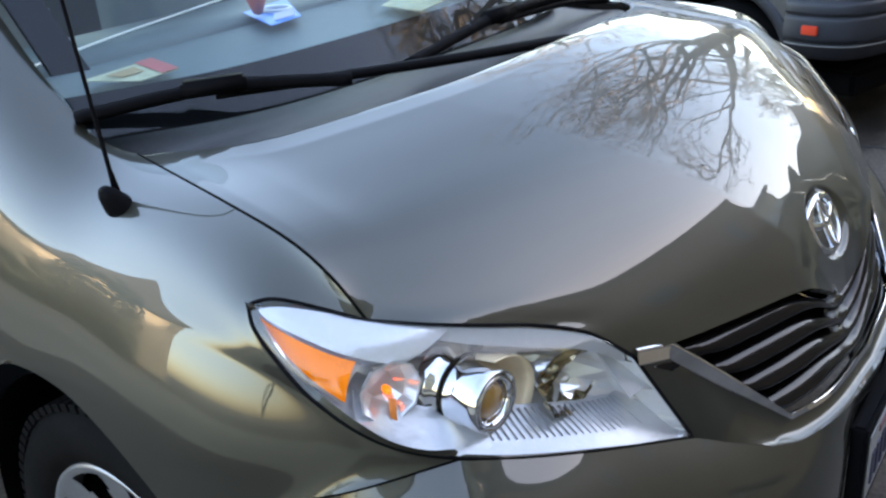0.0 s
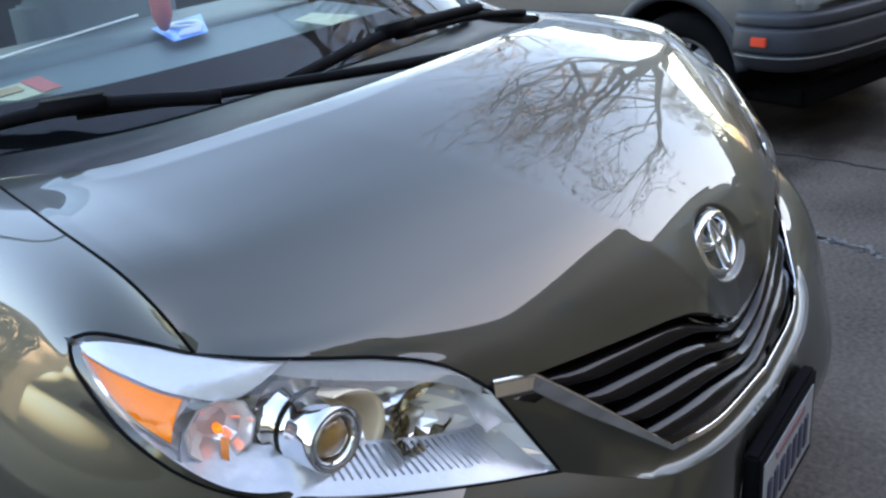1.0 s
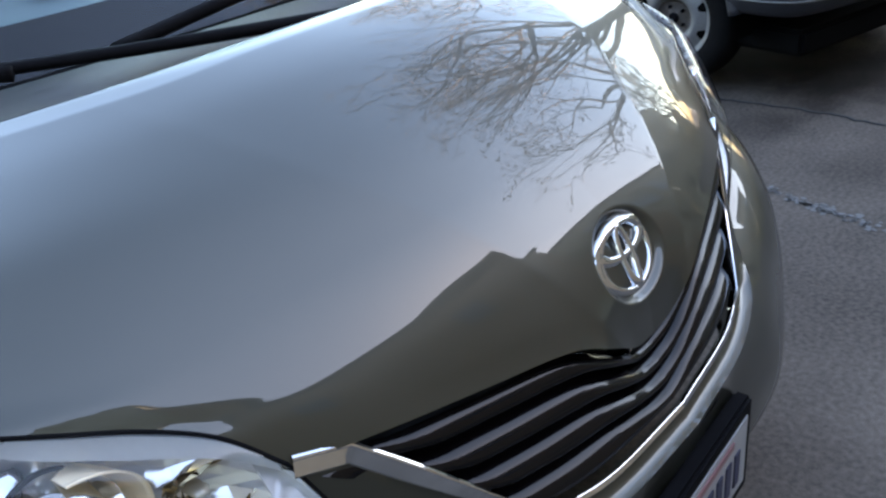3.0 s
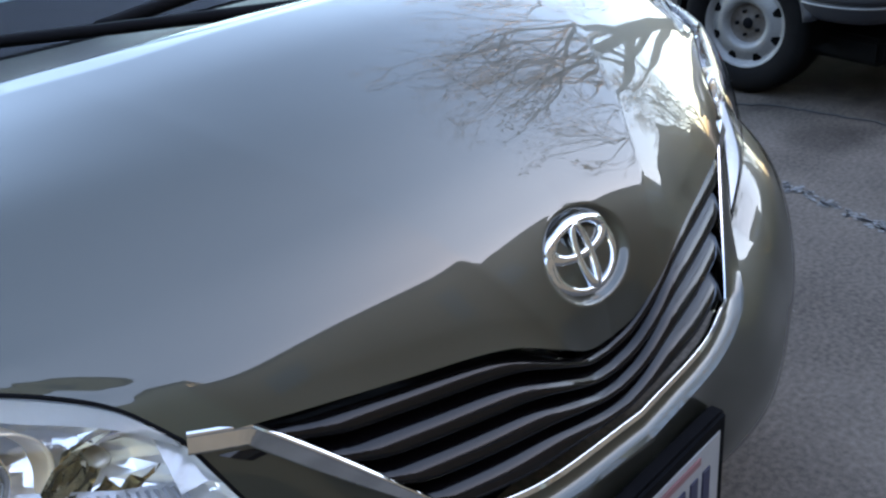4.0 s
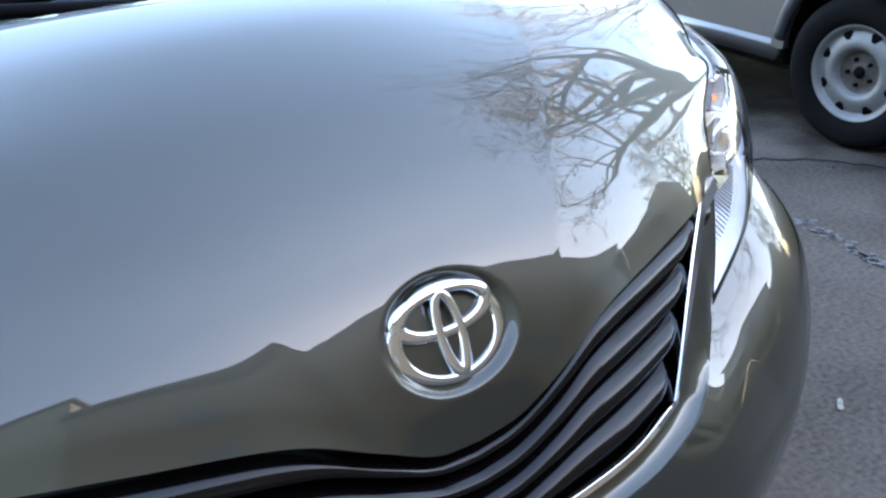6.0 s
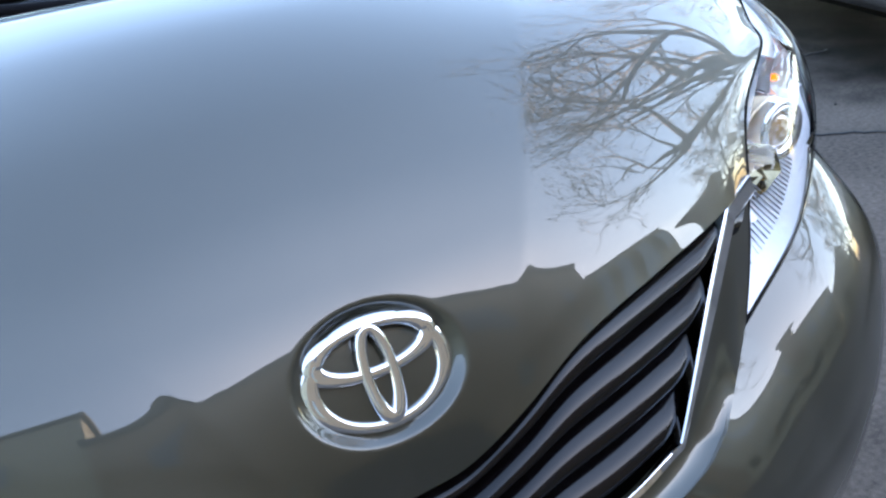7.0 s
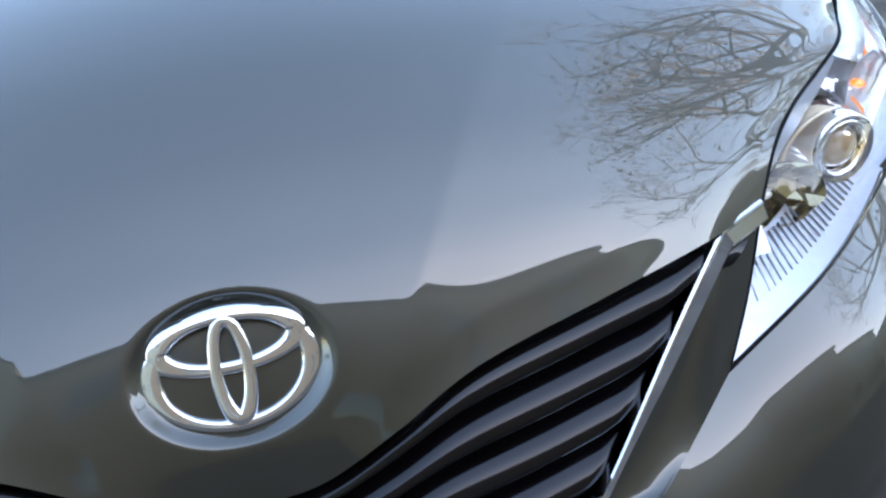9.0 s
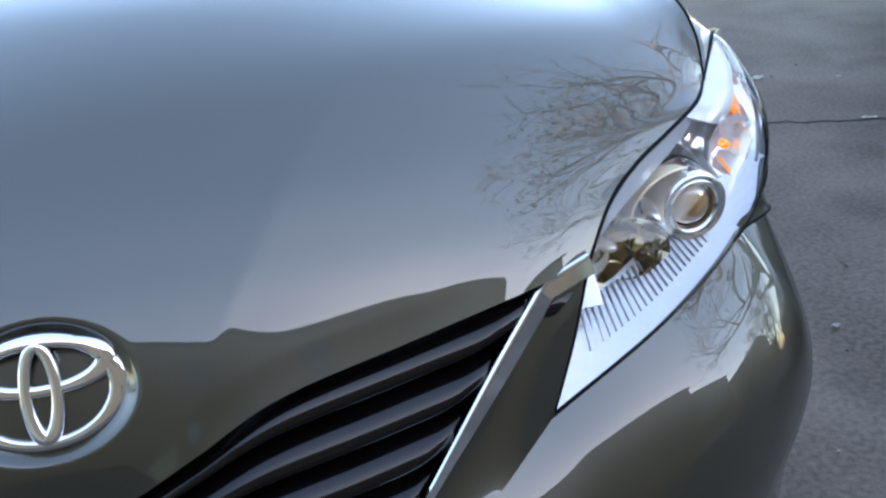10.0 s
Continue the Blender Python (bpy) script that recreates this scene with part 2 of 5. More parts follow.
def eased(a):
    """Smooths a run of values, more strongly round the lamp's corner."""
    w = 0.04 + 0.12 * np.exp(-((vv - 0.65) / 0.25) ** 2)
    k = np.exp(-((vv[:, None] - vv[None]) / w[:, None]) ** 2)
    return (k @ a) / k.sum(1)


back_v = eased((edge[:, 1] - ey) / wide_ ** PB)    # how far each section sweeps back and falls towards the side
down_v = eased((ez - edge[:, 2]) / wide_ ** PD)


def skin(x, s, j):
    x = np.abs(x)
    return np.stack([-x, np.interp(s, s_all, SPINE[:, 1]) + back_v[j] * x ** PB, np.interp(s, s_all, SPINE[:, 2]) - down_v[j] * x ** PD], -1)


rear, lip = REAR[::-1], LIP[::-1]
rear_at = np.stack([np.interp(uu * -REAR[0, 0], -rear[:, 0], rear[:, i]) for i in range(3)], 1)
lip_at = np.stack([np.interp(uu * -LIP[0, 0], -lip[:, 0], lip[:, i]) for i in range(3)], 1)
s_rear = np.interp(-(rear_at[:, 1] - back_v[0] * np.abs(rear_at[:, 0]) ** PB), -SPINE[:, 1], s_all)
s_lip = np.interp(-(lip_at[:, 2] + down_v[-1] * np.abs(lip_at[:, 0]) ** PD), -SPINE[:, 2], s_all)
U, V = uu[None, :], vv[:, None]
S = (1 - V) * s_rear[None] + V * s_lip[None] + U ** 1.5 * (s_edge[:, None] - (1 - V) * s_rear[-1] - V * s_lip[-1])
half = skin(U * edge[:, :1], S, np.arange(len(vv))[:, None] * np.ones(len(uu), int)[None])
fix = edge - half[:, -1]
half += (U ** (16 + 40 * np.exp(-((V - 0.57) / 0.07) ** 2) - 3 * smooth01((V - 0.64) / 0.08)))[..., None] * fix[:, None]
fix = lip_at - half[-1]
half += ((V ** 7) * np.ones_like(U))[..., None] * fix[None]
fix = rear_at - half[0]
half += (((1 - V) ** 7) * np.ones_like(U))[..., None] * fix[None]
run = (1 - V) * 0.75 * np.ones_like(U)
# how far the nose stands fuller (mm): a row for each distance from the middle, across the distances from the lip
SWELL_X, SWELL_R = np.array((0, 0.1, 0.2, 0.3, 0.4, 0.5, 0.6, 0.72)), np.array((0, 0.1, 0.2, 0.32, 0.46, 0.66))
SWELL = np.array(((0, 3.9, 5.1, 4.7, 3.3, 1.3), (0, 5.1, 6.2, 5.1, 3.2, 0.9), (0, 5.3, 9.0, 5.7, 2.7, 0), (0, 4.9, 7.8, 4.6, 1.6, -0.7),
                  (0, 4.6, 3.5, 1.4, 0.2, -0.7), (0, 0.6, -1.8, -1.8, -0.9, -0.3), (0, -1.2, -4.2, -2.5, -0.9, 0), (0, 0, -0.4, -0.2, 0, 0))) * 0.001


def hats(knots, x):
    """Softened linear weights of the knots at x."""
    g = np.linspace(-0.3, 1.2, 600)
    k = np.exp(-((g[:, None] - g[None]) / 0.05) ** 2)
    k /= k.sum(1, keepdims=True)
    return np.array([np.interp(x, g, k @ np.interp(g, knots, row)) for row in np.eye(len(knots))])


swell = np.einsum("ajk,bjk,ab->jk", hats(SWELL_X, np.abs(half[:, :, 0])), hats(SWELL_R, run), SWELL)
swell *= smooth01(np.clip(run / 0.05, 0, 1) * np.clip((1 - U) / 0.06, 0, 1))
half = half + swell[..., None] * np.array((0, -0.75, 0.66))
half[:, :, 2] -= 0.0070 * (1 - smooth01((U - 0.80) / 0.2)) * np.clip(1 - V / 0.085, 0, 1) + 0.004 * np.clip(1 - V / 0.02, 0, 1) ** 2   # a facet along the rear edge falls away
# a soft crease runs from beside the badge back over the bonnet
crease_x = np.interp(half[:, :, 2], [0.70, 0.75, 0.79, 0.862, 0.915, 0.97, 1.015, 1.14], [0.095, 0.112, 0.135, 0.177, 0.220, 0.268, 0.322, 0.46])
away_ = np.abs(np.abs(half[:, :, 0]) - crease_x)
fade = np.interp(half[:, :, 2], [0.70, 0.74, 0.86, 0.95, 1.02, 1.12], [0.3, 1.0, 1.0, 0.9, 0.75, 0.2])
half = half + (0.0027 * np.exp(-away_ / 0.06) * fade)[..., None] * np.array((0, -0.80, 0.60))
bonnet = np.concatenate([half[:, :0:-1], half * FLIP], axis=1)
# the dished seat of the badge
BADGE = np.array((0.0, 0.104, 0.822))
BN = Vector((0, -0.905, 0.425)).normalized()   # out of the badge
BU = Vector((0, 0.425, 0.905)).normalized()    # up along it
rel = bonnet - BADGE
e = np.sqrt((rel[..., 0] / 0.0925) ** 2 + ((rel @ np.array(BU)) / 0.0695) ** 2)
dish = np.where(np.abs(rel @ np.array(BN)) < 0.08, 0.011 * smooth01((1.0 - e) / 0.22), 0)
bonnet = bonnet - dish[..., None] * np.array(BN)
hood = sheet("bonnet", bonnet, PAINT, van, "olive-grey metallic bonnet mirroring sky and branches", 0.014)


def flipped(fn, *args, **kw):
    """Builds a part for the right side and its mirror image for the left."""
    return [fn(*args, mirror=s, **kw) for s in (False, True)]


ROUNDED = [(-1, -0.0045), (-1, 0.0010), (-0.82, 0.0028), (-0.5, 0.0038), (0, 0.0042), (0.5, 0.0038), (0.82, 0.0028), (1, 0.0010), (1, -0.0045)]


def band(name, path, nrm, width, profile, material, parent, label="", closed=False, sharp=30):
    """A moulding along a path: the profile's (across, out) pairs, across in half widths, out in metres along nrm."""
    p, nn = np.array(path, float), np.array(nrm, float)
    n, c = len(p), len(profile)
    nn = np.broadcast_to(nn, p.shape)
    nn = nn / np.linalg.norm(nn, axis=1, keepdims=True)
    wd = np.broadcast_to(np.asarray(width, float), (n,))
    t = np.roll(p, -1, 0) - np.roll(p, 1, 0) if closed else np.gradient(p, axis=0)
    a = np.cross(t, nn)
    a /= np.linalg.norm(a, axis=1, keepdims=True) + 1e-12
    v = [p[i] + a[i] * wd[i] * q + nn[i] * h for i in range(n) for q, h in profile]
    f = [(i * c + k, ((i + 1) % n) * c + k, ((i + 1) % n) * c + k + 1, i * c + k + 1) for i in range(n if closed else n - 1) for k in range(c - 1)]
    ob = raw(name, v, f, material, parent, label)
    ob.data.set_sharp_from_angle(angle=radians(sharp))
    return ob


# badge: chrome ovals
def oval(name, cx, cy, rx, ry, w, lift, parent, wider=0.0, lower=0.0):
    """A chrome oval of the badge, broader at its sides by wider and at its foot by lower."""
    p, r, faces = [], [], []
    for k in range(72):
        a = 2 * math.pi * k / 72
        x, y = rx * math.cos(a), ry * math.sin(a)
        p.append(Vector(BADGE) + Vector((1, 0, 0)) * (cx + x) + BU * (cy + y) + BN * (lift - 0.5 * (cx + x) ** 2))
        faces.append(BN + BU * (6.0 * (cy + y) + 0.06) + Vector((3.5 * (cx + x), 0, 0)))   # the badge is a shallow dome
        r.append(w * (1.0 + wider * abs(math.cos(a)) ** 3 + lower * max(0, -math.sin(a)) ** 2))
    return band(name, p, faces, r, ROUNDED, CHROME, parent, "", True, 50)


EMB = oval("badge", 0, 0, 0.0702, 0.0494, 0.0061, 0.001, hood, 0.60, -0.1)
EMB["label"] = "chrome oval badge with interlaced ovals"
oval("badge_oval", 0, 0.0240, 0.0610, 0.0226, 0.0054, 0.0018, EMB, 0.9, 0.1)
oval("badge_oval", 0, 0.0, 0.0140, 0.0438, 0.0058, 0.0030, EMB, 0.0, 0.35)

# ---- headlamps
lamp_u, lamp_v = 90, 40
LOW, TOP = even(LAMP_LOW, lamp_u), even(LAMP_TOP[::-1], lamp_u)
INN, OUT = even(LAMP_IN[::-1], lamp_v), even(LAMP_OUT, lamp_v)
lamp = coons(LOW, TOP, INN, OUT)
u_, v_ = np.linspace(0, 1, lamp_u)[None, :], np.linspace(0, 1, lamp_v)[:, None]
lamp_n = normals(lamp)
if lamp_n[20, 40, 1] > 0:
    lamp_n = -lamp_n
bulge = (np.sin(math.pi * u_) * np.sin(math.pi * v_)) ** 0.62
lens_g = lamp + lamp_n * (0.026 * bulge)[..., None]
BACK = np.array((0.30, 0.94, -0.05))


def on_lamp(u, v):
    """The place on the lamp's face at the shares u (inner to outer) and v (low to top)."""
    x, y = np.clip(u, 0, 1) * (lamp_u - 1), np.clip(v, 0, 1) * (lamp_v - 1)
    i, j = np.minimum(x.astype(int), lamp_u - 2), np.minimum(y.astype(int), lamp_v - 2)
    p, q = (x - i)[..., None], (y - j)[..., None]
    return (lamp[j, i] * (1 - p) + lamp[j, i + 1] * p) * (1 - q) + (lamp[j + 1, i] * (1 - p) + lamp[j + 1, i + 1] * p) * q


def piece(name, low, high, push, material, parent, mirror, label="", depth=0.003, n=24, m=10, swell=0.0, shift=(0, 0, 0), low_shift=(0, 0, 0)):
    """A piece of the lamp's inside between two lines of (u, v) shares, set back by push (low, high) metres."""
    a, b = even(np.array(low, float), n), even(np.array(high, float), n)
    k = np.linspace(0, 1, m)[:, None]
    u, v = a[None, :, 0] * (1 - k) + b[None, :, 0] * k, a[None, :, 1] * (1 - k) + b[None, :, 1] * k
    back = push[0] * (1 - k) + push[1] * k + swell * np.sin(math.pi * k) * np.ones_like(u)
    return sheet(name, on_lamp(u, v) + BACK * back[..., None] + np.array(shift) + (1 - k)[..., None] * np.array(low_shift), material, parent, label, depth, mirror)


def headlamp(mirror):
    s = FLIP if mirror else np.ones(3)
    deep = (np.sin(math.pi * u_) * np.sin(math.pi * v_)) ** 0.5
    rnd = np.random.RandomState(12)
    rows, cols = np.arange(0, lamp_v, 3), np.unique(np.append(np.arange(0, lamp_u, 4), lamp_u - 1))
    facet = rnd.uniform(-0.007, 0.007, (len(rows), len(cols))) * deep[np.ix_(rows, cols)]
    hold = sheet("headlamp", lamp[np.ix_(rows, cols)] + BACK * (0.004 + 0.105 * deep[np.ix_(rows, cols)] + facet)[..., None], SILVERED, van, "clear headlamp with faceted silvered bowl and amber corner", 0, mirror)
    for p in hold.data.polygons:
        p.use_smooth = False
    sheet("lens", lens_g, LENS, hold, "clear plastic lens", 0.0, mirror).visible_shadow = False
    outline = np.vstack([LOW, OUT[1:], TOP[::-1][1:], INN[::-1][1:-1]])
    tube("seal", even(np.vstack([outline, outline[:1]]), 180)[:-1] + BACK * 0.002, 0.0032, BLACK, hold, "black rubber seal", 6, True, mirror=mirror)
    piece("amber_reflector", [(0.735, 0.055), (0.86, 0.03), (0.945, 0.035)], [(0.775, 0.39), (0.865, 0.25), (0.95, 0.105)], (0.023, 0.027), AMBER, hold, mirror, "orange ribbed corner reflector with a faint added glow", low_shift=(0.014, 0, 0))
    piece("reflector_back", [(0.735, 0.045), (0.86, 0.02), (0.95, 0.025)], [(0.765, 0.50), (0.87, 0.36), (0.965, 0.22)], (0.026, 0.032), SATIN, hold, mirror, "", 0, shift=(0.012, 0.004, 0))
    piece("satin_shelf", [(0.715, 0.54), (0.79, 0.43), (0.88, 0.28), (0.955, 0.13), (0.978, 0.10)], [(0.705, 0.97), (0.80, 0.97), (0.982, 0.95)], (0.012, 0.006), SATIN, hold, mirror, "satin silver upper shelf", swell=-0.005)
    piece("upper_trim", [(0.05, 0.84), (0.40, 0.80), (0.70, 0.82)], [(0.05, 0.97), (0.40, 0.97), (0.70, 0.97)], (0.016, 0.004), SATIN, hold, mirror, "satin upper trim")
    piece("outer_trim", [(0.68, 0.012), (0.84, 0.012), (0.96, 0.012)], [(0.68, 0.05), (0.84, 0.035), (0.96, 0.035)], (0.010, 0.014), SATIN, hold, mirror, "satin silver edge")
    piece("inner_trim", [(0.006, 0.60), (0.05, 0.58), (0.12, 0.44)], [(0.006, 0.97), (0.06, 0.96), (0.12, 0.93)], (0.010, 0.046), SATIN, hold, mirror, "satin silver inner trim")
    lip_v = [(0.02, 0.62), (0.11, 0.36), (0.22, 0.28), (0.42, 0.25), (0.70, 0.19)]
    piece("lower_trim", [(0.004, 0.01), (0.11, 0.01), (0.22, 0.01), (0.42, 0.01), (0.70, 0.01)], lip_v, (0.004, 0.062), SATIN, hold, mirror, "satin silver lower trim", n=60, swell=0.004)
    top_edge = np.array(lip_v)
    for k in range(23):   # rods whose dark colour paints the shade of flutes, across the lower trim's upper part
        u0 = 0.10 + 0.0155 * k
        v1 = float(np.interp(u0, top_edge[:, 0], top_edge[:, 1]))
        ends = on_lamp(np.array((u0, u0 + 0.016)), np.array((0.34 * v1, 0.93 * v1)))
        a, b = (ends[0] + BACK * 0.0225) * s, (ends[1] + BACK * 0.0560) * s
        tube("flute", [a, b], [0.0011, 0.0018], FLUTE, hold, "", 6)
    c = Vector(np.array((-0.768, 0.330, 0.812)) * s)
    ax = Vector(np.array((-0.10, -1.0, -0.03)) * s).normalized()
    m = Matrix.Translation(c) @ ax.to_track_quat("Z", "Y").to_matrix().to_4x4()
    lathe("barrel", [(0.060, -0.085), (0.058, -0.066), (0.0495, -0.062), (0.0485, -0.028), (0.047, 0.0), (0.0455, 0.012), (0.0425, 0.014), (0.036, -0.004)], m, CHROME, hold, "chrome projector barrel")
    lathe("barrel_band", [(0.0497, -0.052), (0.0506, -0.051), (0.0504, -0.043), (0.0487, -0.042)], m, DARK, hold, "dark band round the barrel")
    lathe("barrel_ring", [(0.037, -0.006), (0.0385, 0.006), (0.037, 0.014), (0.0325, 0.012), (0.0305, 0.0)], m, CHROME, hold)
    lathe("projector_lens", [(0.0, 0.016), (0.011, 0.0145), (0.020, 0.0105), (0.027, 0.003), (0.0305, -0.006), (0.0305, -0.03), (0.0, -0.03)], m, BALL, hold, "projector lens with an amber reflection put into its colour")
    # the curved wall between projector and main beam
    th = np.linspace(-1.5, 1.5, 30)
    ring = np.array([[np.array((-0.764, 0.330, 0.802)) + r * (np.array((0.98, -0.10, 0.04)) * math.cos(w) + np.array((0, 0.03, 0.74)) * math.sin(w)) + h * np.array((-0.10, -1.0, -0.03)) for w in th]
                     for r, h in ((0.058, -0.070), (0.068, -0.052), (0.077, -0.028), (0.084, -0.004), (0.087, 0.010), (0.0885, 0.006))])
    sheet("shroud", ring, WARM, hold, "satin wall beside the projector, amber reflection put into its colour", 0.0, mirror, away=(-0.60, 0.36, 0.80))
    c2 = Vector(np.array((-0.640, 0.276, 0.789)) * s)
    m2 = Matrix.Translation(c2) @ Vector(np.array((-0.05, -1.0, 0.05)) * s).to_track_quat("Z", "Y").to_matrix().to_4x4() @ Matrix.Diagonal((1.38, 0.80, 1, 1))
    bowl = lathe("main_beam_bowl", [(0.053, 0.010), (0.050, 0.004), (0.044, -0.010), (0.036, -0.022), (0.026, -0.032), (0.012, -0.040), (0.0, -0.041)], m2, GOLD_REFLECT, hold, "chrome main-beam bowl, golden reflections put into its colour", 22)
    for i, v in enumerate(bowl.data.vertices):   # facets lean this way and that
        v.co += 0.0032 * Vector((math.sin(i * 2.4), math.cos(i * 1.7), math.sin(i * 3.1)))
    for p in bowl.data.polygons:
        p.use_smooth = False
    lathe("bulb", [(0.0, -0.004), (0.005, -0.005), (0.008, -0.012), (0.008, -0.040)], m2, BULB, hold)
    c3 = Vector(np.array((-0.864, 0.424, 0.852)) * s)
    m3 = Matrix.Translation(c3) @ Vector(np.array((-0.4, -1.0, 0.0)) * s).to_track_quat("Z", "Y").to_matrix().to_4x4()
    lathe("corner_bowl", [(0.047, 0.010), (0.044, 0.010), (0.034, -0.010), (0.020, -0.024), (0.0, -0.028)], m3, SILVERED, hold, "small faceted chrome bowl", 9).data.shade_flat()
    # an orange patch paints the bulb's glint on the bowl
    piece("painted_glints", [(0.615, 0.12), (0.63, 0.13)], [(0.63, 0.25), (0.645, 0.24)], (0.040, 0.050), AMBERDIM, hold, mirror, "orange patch painted as a dim glint below the bulb", 0, 8, 5)
    lathe("corner_bulb", [(0.0, 0.008), (0.004, 0.006), (0.006, 0.0), (0.005, -0.008)], m3, AMBERLIT, hold, "lit amber bulb")


for side in (False, True):
    headlamp(side)

# ---- grille surround, slats, chrome
CREASE_A = spline([(-0.513, 0.139, 0.66), (-0.455, 0.096, 0.630), (-0.395, 0.052, 0.602)], 40)
CREASE_B = spline([(-0.395, 0.052, 0.602), (-0.33, 0.024, 0.586), (-0.2, -0.004, 0.574), (0, -0.016, 0.568)], 50)
CHEND = LAMP_IN[0]
leg = np.vstack([even(np.array([CHEND, KNEE]), 8), even(np.array([KNEE, VERTEX]), 33)[1:]])
low = np.vstack([CREASE_A, CREASE_B[1:]])
high = np.vstack([leg, even(CHROME_LOW, 50)[1:]])
shelf = coons(low, high, even(LAMP_IN[::-1], 16), even(np.array([low[-1], high[-1]]), 16))
shelf_n = normals(shelf)
shelf_n = shelf_n if shelf_n[8, 60, 1] < 0 else -shelf_n
sv = np.linspace(0, 1, 16)[:, None]
hollow = 0.0085 * 4 * sv * (1 - sv) * smooth01((0.50 - np.abs(shelf[..., 0])) / 0.08)   # a hollow below the chrome, then a ledge that faces up
shelf = shelf - shelf_n * hollow[..., None]
flipped(sheet, "bumper_shelf", shelf, PAINT, van, depth=0.008)
strip = np.vstack([leg, even(CHROME_LOW, 50)[1:]])
strip = np.vstack([strip, (strip * FLIP)[-2::-1]])
out = np.zeros_like(strip)   # the way the moulding faces: outwards along the legs, up and forwards along the foot
leg_share = smooth01((np.abs(strip[:, 0]) - 0.24) / 0.12)[:, None]
out += leg_share * np.stack([0.42 * np.sign(strip[:, 0]), np.full(len(strip), -0.80), np.full(len(strip), 0.45)], 1) + (1 - leg_share) * np.array((0, -0.72, 0.70))
w = 0.0048 + 0.0078 * smooth01((np.abs(strip[:, 0]) - 0.31) / 0.17)
MOULD = [(-1, -0.010), (-1, 0.0020), (-0.82, 0.0040), (-0.62, 0.0042), (-0.5, 0.0034), (0.85, 0.0016), (1, 0.0), (1, -0.010)]
grille = band("grille", strip + np.array((0, -0.003, 0)), out, w, MOULD, CHROME, van, "bright chrome grille surround", False, 20)

gl_hi = at_len(LIP, np.linspace(0.13, 1, 60))
gl_lo = even(CHROME_LOW, 60)
gl = coons(gl_lo, gl_hi, even(np.array([VERTEX, gl_hi[0]]), 60), even(np.array([gl_lo[-1], gl_hi[-1]]), 60))
gl = np.concatenate([gl, (gl * FLIP)[:, -2::-1]], axis=1)
# the shaded depth behind the slats is put in as a near-black sheet
void = sheet("backing", gl + np.array((0, 0.075, 0)), DARK, grille, "near-black sheet standing in for the shade behind the slats", 0)


def grille_row(v):
    x = np.clip(v, 0, 1) * 59
    i = min(int(x), 58)
    return gl[i] * (1 - x + i) + gl[i + 1] * (x - i)


for k, v in enumerate((0.045, 0.285, 0.525, 0.765)):
    prof = [(0.19, 0.064), (0.182, 0.048), (0.165, 0.036), (0.14, 0.026), (0.11, 0.0175), (0.075, 0.0112), (0.04, 0.0085), (0.015, 0.0090), (0.002, 0.0125), (0.0, 0.022), (0.01, 0.062)]
    g = np.array([grille_row(v + a) + np.array((0, d, 0)) for a, d in prof])
    reach = np.abs(g[..., 0]) / np.abs(g[..., 0]).max()
    g[..., 0] *= 1 + 0.165 * reach ** 5
    g[..., 1] += 0.006 * reach ** 5
    foot = np.linspace(0.0, 1.0, len(prof))[:, None]
    g[..., 1] += 0.020 * smooth01((reach - 0.96 + 0.24 * foot) / 0.07) * foot   # the ends scoop inwards, from the foot first
    sheet("slat", g, SLAT, grille, "gloss black grille slat", 0)

# ---- bumper skin
SEAM_LAMP = 0.52   # where the wing meets the bumper along the lamp's lower edge
n_ = len(LAMP_LOW)
k_ = int(SEAM_LAMP * n_)
WING_SEAM = spline([LAMP_LOW[k_], (-0.951, 0.436, 0.740), (-1.004, 0.597, 0.684), (-1.014, 0.745, 0.60)], 40)
b_top = np.vstack([even(WING_SEAM[::-1], 40), even(LAMP_LOW[:k_ + 1][::-1], 50)[1:], even(np.vstack([CREASE_A, CREASE_B[1:]]), 70)[1:]])
b_low = spline([(-0.955, 0.735, 0.26), (-0.945, 0.55, 0.235), (-0.87, 0.28, 0.215), (-0.70, 0.13, 0.205), (-0.45, 0.06, 0.2), (0, 0.03, 0.2)], len(b_top))
b_arch = spline([(-0.955, 0.735, 0.26), (-0.984, 0.738, 0.45), (-1.0, 0.745, 0.60)], 40)
b_mid = spline([(0, 0.03, 0.2), (0, -0.004, 0.33), (0, -0.008, 0.46), (0, -0.012, 0.535), (0, -0.016, 0.568)], 40)
bump_g = coons(b_low, b_top, b_arch, b_mid)
bn = normals(bump_g)
bn = bn if bn[20, 100, 1] < 0 else -bn
bu, bv = np.linspace(0, 1, bump_g.shape[1])[None, :], np.linspace(0, 1, bump_g.shape[0])[:, None]
bump_g = bump_g + bn * (0.084 * (1 - np.exp(-(1 - bv) / 0.13)) * smooth01(bv / 0.3) * smooth01((bu - 0.05) / 0.25) * np.sin(math.pi * np.clip(bu * 1.12, 0.5, 1)) ** 0.7)[..., None]
bn = normals(bump_g)
bn = bn if bn[20, 100, 1] < 0 else -bn
corner = np.exp(-((bu - 0.28) / 0.17) ** 2)
bump_g = bump_g + bn * (corner * (0.018 * np.exp(-((bv - 0.72) / 0.22) ** 2) - 0.030 * np.exp(-((bv - 0.28) / 0.2) ** 2)))[..., None]   # fuller shoulder, tucked-in foot
lip_run = smooth01((bu - 0.22) / 0.12) * smooth01((0.86 - bu) / 0.1)
bump_g = bump_g + bn * (lip_run * (0.012 * np.exp(-((bv - 0.20) / 0.12) ** 2) - 0.006 * np.exp(-((bv - 0.43) / 0.07) ** 2)))[..., None]   # groove above a lower lip
